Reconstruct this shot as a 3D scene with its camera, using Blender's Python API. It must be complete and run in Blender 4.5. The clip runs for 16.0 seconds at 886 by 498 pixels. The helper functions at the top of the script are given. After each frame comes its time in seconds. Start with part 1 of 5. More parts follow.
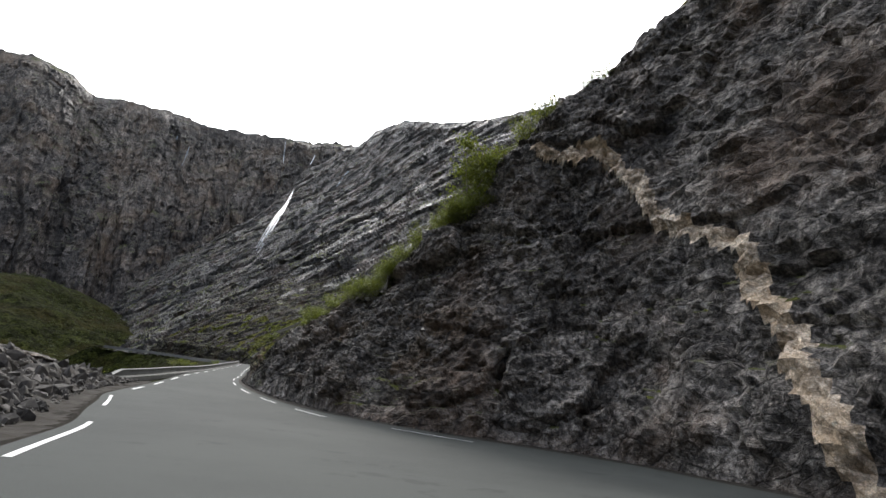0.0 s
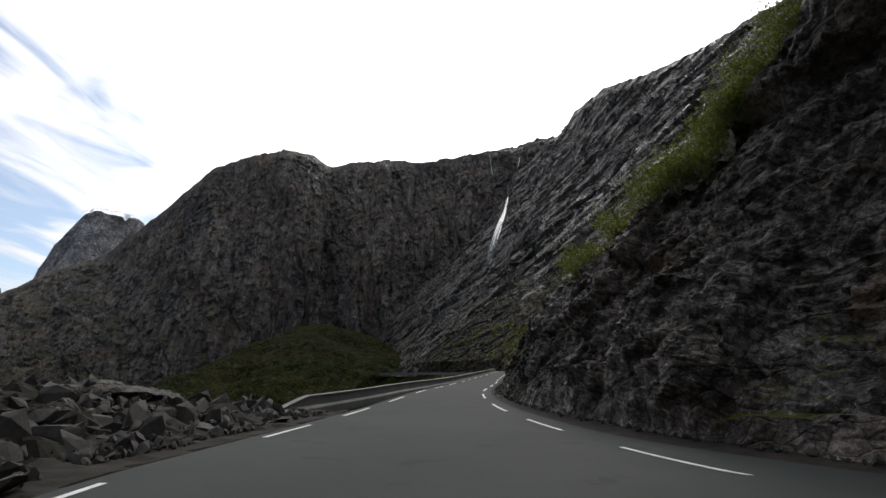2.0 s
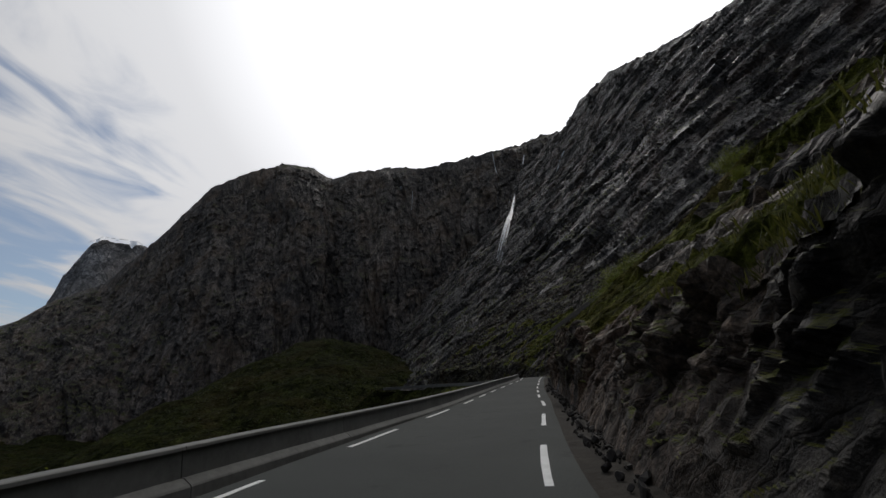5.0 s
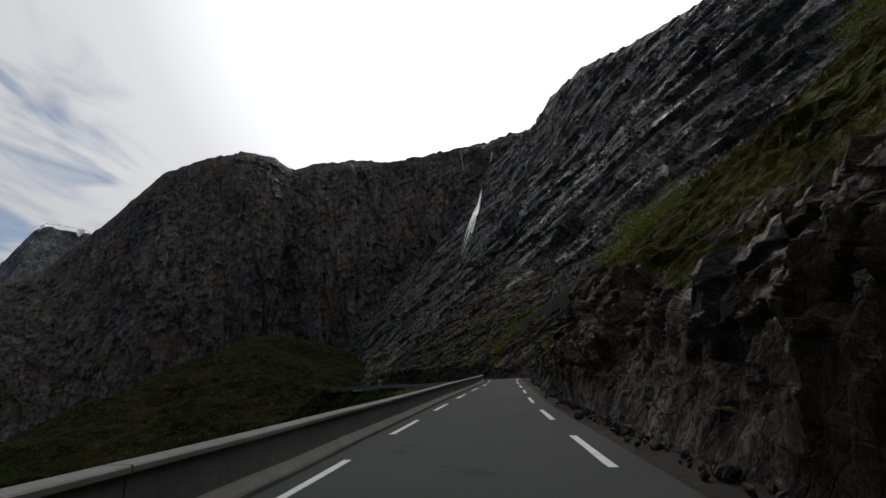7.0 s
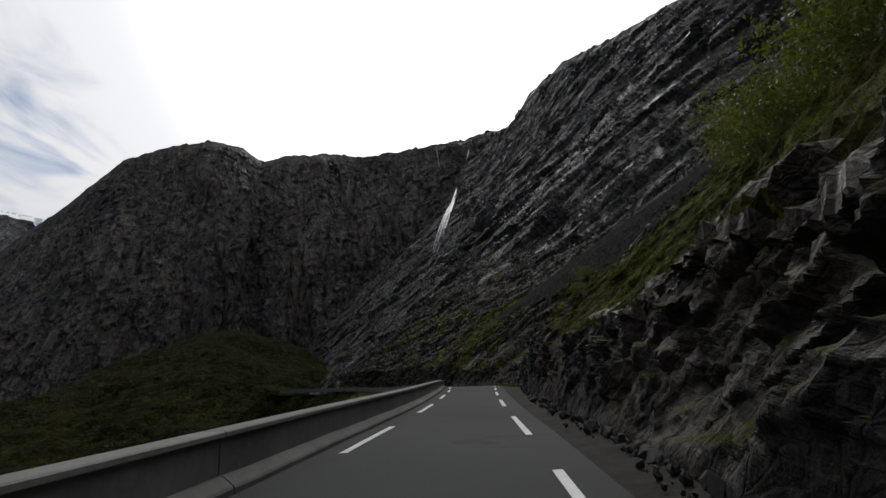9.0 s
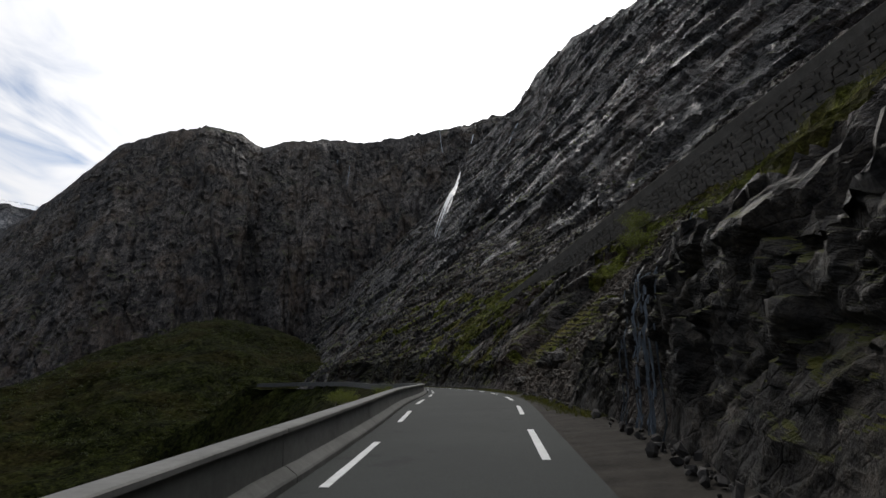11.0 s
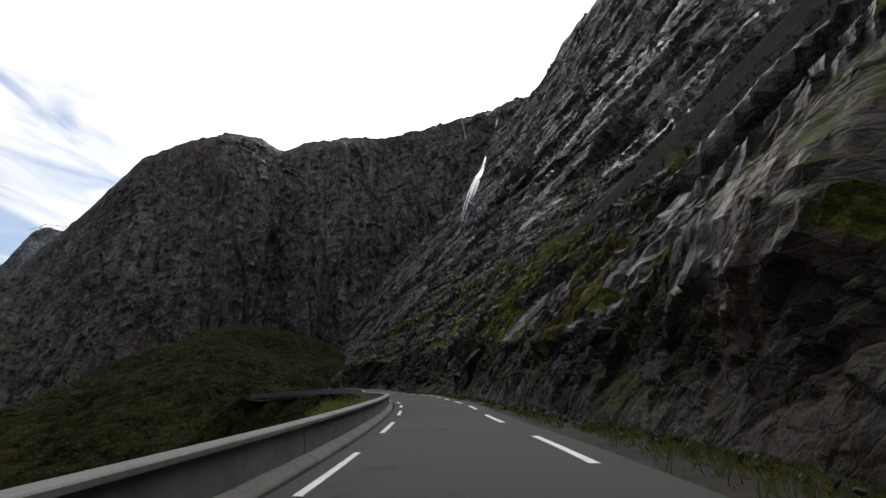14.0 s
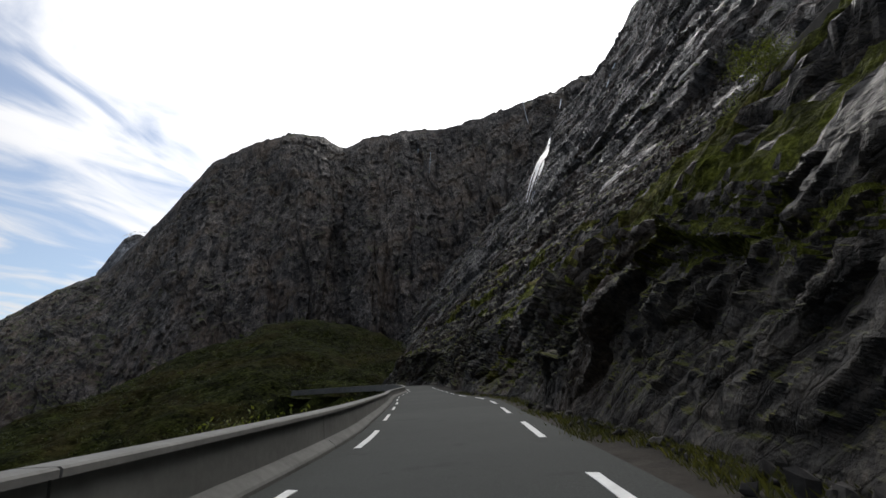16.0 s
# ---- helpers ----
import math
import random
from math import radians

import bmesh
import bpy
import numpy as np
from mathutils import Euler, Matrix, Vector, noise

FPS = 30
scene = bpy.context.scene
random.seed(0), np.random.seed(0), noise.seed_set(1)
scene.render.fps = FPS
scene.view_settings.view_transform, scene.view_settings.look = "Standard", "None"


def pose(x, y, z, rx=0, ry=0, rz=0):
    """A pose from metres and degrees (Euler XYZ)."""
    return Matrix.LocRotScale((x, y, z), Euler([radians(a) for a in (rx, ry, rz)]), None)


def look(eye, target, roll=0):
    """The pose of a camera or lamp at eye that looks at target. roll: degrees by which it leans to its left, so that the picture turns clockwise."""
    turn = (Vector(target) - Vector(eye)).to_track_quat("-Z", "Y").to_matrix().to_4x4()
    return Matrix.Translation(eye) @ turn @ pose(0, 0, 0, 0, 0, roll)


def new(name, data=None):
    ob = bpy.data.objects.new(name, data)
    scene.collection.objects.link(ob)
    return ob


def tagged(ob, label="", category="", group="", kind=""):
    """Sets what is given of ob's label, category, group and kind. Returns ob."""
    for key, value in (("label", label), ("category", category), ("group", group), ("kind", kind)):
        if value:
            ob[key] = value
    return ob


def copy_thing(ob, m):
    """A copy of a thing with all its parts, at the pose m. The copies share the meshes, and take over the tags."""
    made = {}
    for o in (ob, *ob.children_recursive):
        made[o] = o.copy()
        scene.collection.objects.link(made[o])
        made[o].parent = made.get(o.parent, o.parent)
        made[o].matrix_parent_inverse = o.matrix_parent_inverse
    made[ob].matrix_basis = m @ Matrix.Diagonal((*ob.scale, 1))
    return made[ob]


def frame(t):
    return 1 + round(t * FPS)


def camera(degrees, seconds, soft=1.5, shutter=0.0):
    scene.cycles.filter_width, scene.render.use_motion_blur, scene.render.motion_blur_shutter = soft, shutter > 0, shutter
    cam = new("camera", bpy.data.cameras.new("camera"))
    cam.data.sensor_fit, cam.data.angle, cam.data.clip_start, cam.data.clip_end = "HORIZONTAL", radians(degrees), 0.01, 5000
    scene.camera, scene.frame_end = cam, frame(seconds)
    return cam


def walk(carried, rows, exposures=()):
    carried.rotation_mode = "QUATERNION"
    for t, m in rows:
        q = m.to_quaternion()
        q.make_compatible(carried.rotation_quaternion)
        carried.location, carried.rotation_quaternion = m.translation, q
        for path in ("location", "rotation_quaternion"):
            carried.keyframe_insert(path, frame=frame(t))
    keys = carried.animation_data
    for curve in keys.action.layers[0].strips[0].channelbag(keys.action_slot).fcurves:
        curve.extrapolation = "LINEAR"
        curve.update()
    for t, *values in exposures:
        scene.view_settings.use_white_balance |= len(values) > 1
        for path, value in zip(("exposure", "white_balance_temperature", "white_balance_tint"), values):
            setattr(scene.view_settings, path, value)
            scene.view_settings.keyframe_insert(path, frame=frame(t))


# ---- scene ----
cam = camera(81.0, 16.0)
PATH = [
    (0, look((9.756, -107.327, -3.835), (14.256, -88.827, 2.305), 7.10)),
    (0.5, look((9.642, -102.108, -3.721), (11.202, -83.058, 2.159), 5.60)),
    (1, look((9.472, -96.890, -3.601), (8.482, -77.710, 1.979), 3.70)),
    (1.5, look((9.167, -91.704, -3.494), (6.267, -72.734, 2.136), 1.90)),
    (2, look((8.701, -86.596, -3.394), (4.741, -67.806, 2.196), 0.50)),
    (2.5, look((8.106, -81.540, -3.295), (3.776, -62.860, 2.395), -0.50)),
    (3, look((7.366, -76.487, -3.114), (2.606, -57.917, 2.586), -1.30)),
    (5.5, look((3.466, -51.032, -1.516), (-0.624, -32.402, 4.494), -3.00)),
    (6, look((2.742, -45.784, -1.232), (-1.078, -27.054, 4.668), -2.80)),
    (6.5, look((2.111, -40.441, -0.938), (-1.229, -21.601, 4.892), -2.20)),
    (7, look((1.639, -35.020, -0.642), (-1.281, -16.140, 5.298), -2.00)),
    (7.5, look((1.316, -29.522, -0.313), (-1.184, -10.592, 5.627), -1.40)),
    (8, look((1.063, -23.948, 0.072), (-1.087, -4.978, 6.002), -1.80)),
    (8.5, look((0.856, -18.305, 0.485), (-1.144, 0.675, 6.465), -1.70)),
    (9, look((0.664, -12.598, 0.901), (-1.276, 6.382, 6.891), -1.30)),
    (11.5, look((-0.456, 16.200, 3.217), (-2.586, 35.260, 8.877), -0.90)),
    (12, look((-0.792, 22.006, 3.565), (-3.022, 41.046, 9.255), -1.20)),
    (12.5, look((-1.180, 27.828, 3.848), (-3.460, 46.868, 9.528), -1.80)),
    (13, look((-1.676, 33.658, 4.079), (-4.156, 52.678, 9.749), -2.80)),
    (13.5, look((-2.290, 39.480, 4.270), (-5.150, 58.440, 9.950), -2.90)),
    (14, look((-3.044, 45.278, 4.441), (-6.344, 64.158, 10.151), -3.40)),
    (14.5, look((-3.958, 51.043, 4.607), (-7.798, 69.833, 10.257), -3.80)),
    (15, look((-5.018, 56.760, 4.778), (-9.468, 75.430, 10.418), -4.00)),
    (15.5, look((-6.218, 62.425, 4.991), (-11.308, 80.915, 10.641), -4.10)),
    (16, look((-7.480, 68.070, 5.214), (-13.190, 86.370, 10.904), -3.10)),
]
EXPOSURES = [(0, 1.1), (1, 0.55), (2, -0.1), (3, -0.6), (5.5, -1.05), (7, -1.05), (9, -0.75), (11.5, -0.4), (13.5, -0.25), (16, -0.2)]
walk(cam, PATH, EXPOSURES)

# ---- light ----
SUN_AZ, SUN_EL = 4.0, 44.0          # degrees east of +y, and above the horizon
world = bpy.data.worlds.new("world")
scene.world = world
world.use_nodes = True
wn, wl = world.node_tree.nodes, world.node_tree.links
wn.clear()


def wnode(kind, **kw):
    n = wn.new(kind)
    for k, v in kw.items():
        n.inputs[k].default_value = v
    return n


sky = wn.new("ShaderNodeTexSky")
sky.sky_type, sky.sun_disc = "NISHITA", False
sky.sun_elevation, sky.sun_rotation = radians(SUN_EL), radians(SUN_AZ)
sky.air_density, sky.dust_density = 1.0, 0.6
sky_bg = wnode("ShaderNodeBackground", Strength=0.16)
wl.new(sky.outputs[0], sky_bg.inputs[0])
# thin streaked cloud, thick and bright round the hidden sun
coord = wn.new("ShaderNodeTexCoord")
sep = wn.new("ShaderNodeSeparateXYZ")
wl.new(coord.outputs["Generated"], sep.inputs[0])
mx = wn.new("ShaderNodeMath"); mx.operation = "ADD"; mx.inputs[1].default_value = 0.12
wl.new(sep.outputs[2], mx.inputs[0])
dx = wn.new("ShaderNodeMath"); dx.operation = "DIVIDE"
dy = wn.new("ShaderNodeMath"); dy.operation = "DIVIDE"
wl.new(sep.outputs[0], dx.inputs[0]); wl.new(mx.outputs[0], dx.inputs[1])
wl.new(sep.outputs[1], dy.inputs[0]); wl.new(mx.outputs[0], dy.inputs[1])
plane = wn.new("ShaderNodeCombineXYZ")
wl.new(dx.outputs[0], plane.inputs[0]); wl.new(dy.outputs[0], plane.inputs[1])
cmap = wn.new("ShaderNodeMapping")
cmap.inputs["Rotation"].default_value = (0, 0, radians(-24))
cmap.inputs["Scale"].default_value = (1.9, 0.95, 1)
wl.new(plane.outputs[0], cmap.inputs[0])
cloud = wnode("ShaderNodeTexNoise", Scale=1.9, Detail=7.0, Roughness=0.52, Distortion=0.7)
wl.new(cmap.outputs[0], cloud.inputs["Vector"])
sun_dir = Vector((math.sin(radians(SUN_AZ)) * math.cos(radians(SUN_EL)), math.cos(radians(SUN_AZ)) * math.cos(radians(SUN_EL)), math.sin(radians(SUN_EL))))
near = wn.new("ShaderNodeVectorMath"); near.operation = "DOT_PRODUCT"
wl.new(coord.outputs["Generated"], near.inputs[0]); near.inputs[1].default_value = sun_dir
veil = wn.new("ShaderNodeMapRange")
for k, v in (("From Min", 0.55), ("From Max", 0.95), ("To Min", -0.05), ("To Max", 0.34)):
    veil.inputs[k].default_value = v
wl.new(near.outputs["Value"], veil.inputs["Value"])
dens = wn.new("ShaderNodeMath"); dens.operation = "ADD"
wl.new(cloud.outputs["Fac"], dens.inputs[0]); wl.new(veil.outputs[0], dens.inputs[1])
cover = wn.new("ShaderNodeMapRange")
cover.interpolation_type = "SMOOTHSTEP"
for k, v in (("From Min", 0.36), ("From Max", 0.62), ("To Min", 0.16), ("To Max", 1.0)):
    cover.inputs[k].default_value = v
wl.new(dens.outputs[0], cover.inputs["Value"])
# the cloud is brightest round the sun and dullest opposite to it
half = wn.new("ShaderNodeMapRange")
half.inputs["From Min"].default_value = -1.0
wl.new(near.outputs["Value"], half.inputs["Value"])
fade = wn.new("ShaderNodeValToRGB")
while len(fade.color_ramp.elements) < 5:
    fade.color_ramp.elements.new(0.5)
for k, (at, v) in zip(fade.color_ramp.elements, ((0.0, 0.10), (0.5, 0.15), (0.75, 0.30), (0.9, 0.48), (1.0, 1.0))):
    k.position, k.color = at, (v, v, v, 1)
wl.new(half.outputs[0], fade.inputs[0])
glow = wn.new("ShaderNodeMath"); glow.operation = "MULTIPLY"; glow.inputs[1].default_value = 3.4
wl.new(fade.outputs[0], glow.inputs[0])
cloud_bg = wnode("ShaderNodeBackground", Color=(0.95, 0.955, 0.985, 1))
wl.new(glow.outputs[0], cloud_bg.inputs["Strength"])
blend = wn.new("ShaderNodeMixShader")
wl.new(cover.outputs[0], blend.inputs[0]); wl.new(sky_bg.outputs[0], blend.inputs[1]); wl.new(cloud_bg.outputs[0], blend.inputs[2])
world_out = wn.new("ShaderNodeOutputWorld")
wl.new(blend.outputs[0], world_out.inputs[0])

sun = new("sun", bpy.data.lights.new("sun", "SUN"))
sun.data.energy, sun.data.angle, sun.data.color = 1.3, radians(14), (1.0, 0.95, 0.88)
sun.matrix_world = look(sun_dir * 500, (0, 0, 0))

# ---- materials ----


def node_mat(name):
    m = bpy.data.materials.new(name)
    m.use_nodes = True
    return m, m.node_tree.nodes, m.node_tree.links, m.node_tree.nodes["Principled BSDF"]


def noise_tex(N, L, vec, scale, detail=6.0, rough=0.6, dist=0.0):
    n = N.new("ShaderNodeTexNoise")
    n.inputs["Scale"].default_value, n.inputs["Detail"].default_value = scale, detail
    n.inputs["Roughness"].default_value, n.inputs["Distortion"].default_value = rough, dist
    L.new(vec, n.inputs["Vector"])
    return n.outputs["Fac"]


def ramp(N, L, fac, stops):
    r = N.new("ShaderNodeValToRGB")
    e = r.color_ramp.elements
    while len(e) < len(stops):
        e.new(0.5)
    for k, (p, c) in zip(e, stops):
        k.position, k.color = p, (*c, 1)
    L.new(fac, r.inputs[0])
    return r.outputs[0]


def mix(N, L, fac, a, b, mode="MIX"):
    n = N.new("ShaderNodeMix")
    n.data_type, n.blend_type = "RGBA", mode
    for sock, v in ((n.inputs[0], fac), (n.inputs[6], a), (n.inputs[7], b)):
        if isinstance(v, (int, float)):
            sock.default_value = v
        elif isinstance(v, tuple):
            sock.default_value = (*v, 1)
        else:
            L.new(v, sock)
    return n.outputs[2]


def fit_range(N, L, fac, a, b, lo=0.0, hi=1.0):
    n = N.new("ShaderNodeMapRange")
    for k, v in (("From Min", a), ("From Max", b), ("To Min", lo), ("To Max", hi)):
        n.inputs[k].default_value = v
    L.new(fac, n.inputs["Value"])
    return n.outputs[0]


def maths(N, L, op, a, b):
    n = N.new("ShaderNodeMath")
    n.operation = op
    for sock, v in zip(n.inputs, (a, b)):
        if isinstance(v, (int, float)):
            sock.default_value = v
        else:
            L.new(v, sock)
    return n.outputs[0]


def bumped(N, L, bsdf, height, dist, strength=0.6):
    b = N.new("ShaderNodeBump")
    b.inputs["Strength"].default_value, b.inputs["Distance"].default_value = strength, dist
    L.new(height, b.inputs["Height"])
    L.new(b.outputs[0], bsdf.inputs["Normal"])


def broken_planes(N, L, vec, scale):
    """Relief of broken rock: every cell has a tilted plane and a level of its own. Gives the height and the cell's random tone."""
    big = N.new("ShaderNodeVectorMath"); big.operation = "SCALE"
    L.new(vec, big.inputs[0]); big.inputs["Scale"].default_value = scale
    cell = N.new("ShaderNodeTexVoronoi")
    cell.inputs["Scale"].default_value = 1.0
    L.new(big.outputs[0], cell.inputs["Vector"])
    off = N.new("ShaderNodeVectorMath"); off.operation = "SUBTRACT"
    L.new(big.outputs[0], off.inputs[0]); L.new(cell.outputs["Position"], off.inputs[1])
    tilt = N.new("ShaderNodeVectorMath"); tilt.operation = "SUBTRACT"
    L.new(cell.outputs["Color"], tilt.inputs[0]); tilt.inputs[1].default_value = (0.5, 0.5, 0.5)
    dot = N.new("ShaderNodeVectorMath"); dot.operation = "DOT_PRODUCT"
    L.new(off.outputs[0], dot.inputs[0]); L.new(tilt.outputs[0], dot.inputs[1])
    tone = N.new("ShaderNodeSeparateColor")
    L.new(cell.outputs["Color"], tone.inputs[0])
    level = maths(N, L, "MULTIPLY", tone.outputs[1], 0.7)
    return maths(N, L, "ADD", maths(N, L, "MULTIPLY", dot.outputs["Value"], 2.2), level), tone.outputs[0]


def cracks(N, L, vec, scale, width):
    """Lines between cells, 1 along the crack."""
    c = N.new("ShaderNodeTexVoronoi")
    c.feature = "DISTANCE_TO_EDGE"
    c.inputs["Scale"].default_value = scale
    L.new(vec, c.inputs["Vector"])
    return fit_range(N, L, c.outputs["Distance"], 0.0, width, 1.0, 0.0)


def rock_material(name, dark, light, rust, grain, strata=(0.0, 0.0, 0.0), squash=4.0, moss=0.0, rough=0.72, moss_colour=(0.055, 0.075, 0.018), relief=0.75, streaks=0.55, grown=None, joints=0.55, falling=False, spec=0.2):
    """Weathered gneiss: grain in metres, beds lying across the given turn, lichen and rust, turf where it lies flatter."""
    m, N, L, bsdf = node_mat(name)
    tc = N.new("ShaderNodeTexCoord")
    mp = N.new("ShaderNodeMapping")
    mp.inputs["Rotation"].default_value = [radians(a) for a in strata]
    mp.inputs["Scale"].default_value = (1, 1, squash)
    if grown:
        # beds drawn out along a direction of their own: three axes, and how far they are drawn out
        mp.vector_type = "TEXTURE"
        mp.inputs["Rotation"].default_value = Matrix([grown[0], grown[1], grown[2]]).transposed().to_euler()
        mp.inputs["Scale"].default_value = grown[3]
    L.new(tc.outputs["Object"], mp.inputs[0])
    plain, bed = tc.outputs["Object"], mp.outputs[0]
    big = noise_tex(N, L, plain, 0.11 / grain, 5, 0.6)
    mid = noise_tex(N, L, bed, 0.55 / grain, 8, 0.66, 0.3)
    fine = noise_tex(N, L, plain, 3.5 / grain, 8, 0.7)
    lum = maths(N, L, "ADD", maths(N, L, "MULTIPLY", mid, 0.40), maths(N, L, "MULTIPLY", fine, 0.60))
    col = ramp(N, L, lum, [(0.36, tuple(c * 0.5 for c in dark)), (0.46, dark), (0.55, light), (0.66, tuple(min(1, c * 1.7) for c in light))])
    if falling:
        field = noise_tex(N, L, bed, 0.045 / grain, 6, 0.62, 0.4)
        col = mix(N, L, 1.0, col, ramp(N, L, field, [(0.36, (0.42, 0.42, 0.43)), (0.5, (1.0, 1.0, 1.0)), (0.64, (1.7, 1.66, 1.6))]), "MULTIPLY")
    rusty = fit_range(N, L, big, 0.48, 0.64, 0, 0.8)
    col = mix(N, L, rusty, col, mix(N, L, 0.75, col, rust))
    streak = N.new("ShaderNodeMapping")
    streak.inputs["Scale"].default_value = (1, 0.35, 1) if falling else (1, 1, 0.12)
    L.new(bed if falling else plain, streak.inputs[0])
    wet = noise_tex(N, L, streak.outputs[0], 0.5 / grain, 5, 0.6)
    col = mix(N, L, fit_range(N, L, wet, 0.50, 0.64, 0, streaks), col, tuple(c * 0.45 for c in dark))
    jig = N.new("ShaderNodeTexNoise"); jig.inputs["Scale"].default_value = 0.8 / grain; jig.inputs["Detail"].default_value = 4
    L.new(plain, jig.inputs["Vector"])
    warp = N.new("ShaderNodeVectorMath"); warp.operation = "MULTIPLY_ADD"
    L.new(jig.outputs["Color"], warp.inputs[0]); warp.inputs[1].default_value = (0.5 * grain,) * 3; L.new(bed, warp.inputs[2])
    block, block_tone = broken_planes(N, L, warp.outputs[0], 0.85 / grain)
    chip, chip_tone = broken_planes(N, L, warp.outputs[0], 2.7 / grain)
    both = maths(N, L, "ADD", maths(N, L, "MULTIPLY", block_tone, 0.5), maths(N, L, "MULTIPLY", chip_tone, 0.5))
    shade = ramp(N, L, both, [(0.12, (0.66, 0.66, 0.66)), (0.88, (1.36, 1.34, 1.30))])
    col = mix(N, L, 1.0, col, shade, "MULTIPLY")
    # open joints and hair cracks
    crack = cracks(N, L, warp.outputs[0], 0.62 / grain, 0.055)
    hair = cracks(N, L, warp.outputs[0], 2.1 / grain, 0.06)
    col = mix(N, L, maths(N, L, "MULTIPLY", crack, joints), col, tuple(c * 0.25 for c in dark))
    col = mix(N, L, maths(N, L, "MULTIPLY", hair, joints * 0.6), col, tuple(c * 0.35 for c in dark))
    speck = noise_tex(N, L, plain, 13.0 / grain, 4, 0.75)
    col = mix(N, L, 1.0, col, ramp(N, L, speck, [(0.32, (0.55, 0.55, 0.55)), (0.5, (1.0, 1.0, 1.0)), (0.66, (1.7, 1.66, 1.6))]), "MULTIPLY")
    lichen = fit_range(N, L, noise_tex(N, L, plain, 1.3 / grain, 9, 0.75), 0.60, 0.70, 0, 0.5)
    col = mix(N, L, lichen, col, tuple(min(1, c * 2.0) for c in light))
    r = maths(N, L, "SUBTRACT", rough + 0.1, maths(N, L, "MULTIPLY", wet, 0.25))
    if moss > 0:
        geo = N.new("ShaderNodeNewGeometry")
        sp = N.new("ShaderNodeSeparateXYZ")
        L.new(geo.outputs["Normal"], sp.inputs[0])
        lie = maths(N, L, "ADD", sp.outputs[2], maths(N, L, "MULTIPLY", maths(N, L, "SUBTRACT", noise_tex(N, L, plain, 0.16 / grain, 7, 0.65), 0.5), 1.5))
        turf = fit_range(N, L, lie, 1.02 - moss, 1.14 - moss, 0, 1)
        green = ramp(N, L, noise_tex(N, L, plain, 2.2 / grain, 8, 0.75), [(0.3, tuple(c * 0.35 for c in moss_colour)), (0.52, moss_colour), (0.7, (moss_colour[0] * 1.9, moss_colour[1] * 1.6, moss_colour[2] * 1.5))])
        col = mix(N, L, turf, col, green)
        r = maths(N, L, "MAXIMUM", r, maths(N, L, "MULTIPLY", turf, 0.95))
    L.new(col, bsdf.inputs["Base Color"])
    L.new(r, bsdf.inputs["Roughness"])
    bsdf.inputs["Specular IOR Level"].default_value = spec
    rest = maths(N, L, "ADD", maths(N, L, "MULTIPLY", mid, 0.30), maths(N, L, "MULTIPLY", fine, 0.42))
    rest = maths(N, L, "SUBTRACT", maths(N, L, "ADD", rest, maths(N, L, "MULTIPLY", speck, 0.10)), maths(N, L, "ADD", maths(N, L, "MULTIPLY", crack, joints * 0.35), maths(N, L, "MULTIPLY", hair, joints * 0.2)))
    height = maths(N, L, "ADD", maths(N, L, "ADD", block, maths(N, L, "MULTIPLY", chip, 0.45)), rest)
    bumped(N, L, bsdf, height, relief * grain, 0.9)
    return m


def plain_material(name, dark, light, scale, rough=0.8, bump=0.01, detail=8.0, spec=0.3):
    m, N, L, bsdf = node_mat(name)
    tc = N.new("ShaderNodeTexCoord")
    a = noise_tex(N, L, tc.outputs["Object"], scale, detail, 0.65)
    b = noise_tex(N, L, tc.outputs["Object"], scale * 9, detail, 0.7)
    lum = maths(N, L, "ADD", maths(N, L, "MULTIPLY", a, 0.6), maths(N, L, "MULTIPLY", b, 0.4))
    info = N.new("ShaderNodeObjectInfo")
    col = ramp(N, L, lum, [(0.35, dark), (0.65, light)])
    col = mix(N, L, maths(N, L, "MULTIPLY", info.outputs["Random"], 0.35), col, dark)
    L.new(col, bsdf.inputs["Base Color"])
    bsdf.inputs["Roughness"].default_value, bsdf.inputs["Specular IOR Level"].default_value = rough, spec
    bumped(N, L, bsdf, b, bump, 0.6)
    return m


# the bedding of the mountainside: along it, up it and out of it
PLANE_N = np.array([-0.642, -0.406, 0.650]); PLANE_N /= np.linalg.norm(PLANE_N)
PLANE_A = np.array([-0.535, 0.845, 0.0]); PLANE_A /= np.linalg.norm(PLANE_A)
PLANE_B = np.cross(PLANE_N, PLANE_A); PLANE_B *= np.sign(PLANE_B[2])
SLAB_AXES = (Vector(0.87 * PLANE_A - 0.5 * PLANE_B), Vector(0.5 * PLANE_A + 0.87 * PLANE_B), Vector(PLANE_N), (4.0, 1.0, 1.0))
BED_AXES = (*SLAB_AXES[:3], (2.4, 1.0, 0.8))
ROCK_CUT = rock_material("blasted_rock", (0.053, 0.0475, 0.0430), (0.240, 0.220, 0.200), (0.165, 0.115, 0.082), 1.0, (0, 0, 0), 1.3, relief=0.5, moss=0.12, moss_colour=(0.085, 0.095, 0.016), grown=(*SLAB_AXES[:3], (1.6, 1.0, 0.8)))
# wet near cut, with the shade of the slope above put into its colour
ROCK_WET_SHADED = rock_material("wet_shaded_rock", (0.0095, 0.0080, 0.0064), (0.052, 0.0445, 0.0360), (0.056, 0.033, 0.020), 0.9, (0, 0, 0), 1.3, moss=0.30, rough=0.66, moss_colour=(0.060, 0.064, 0.011), grown=BED_AXES, joints=0.3, relief=0.55)
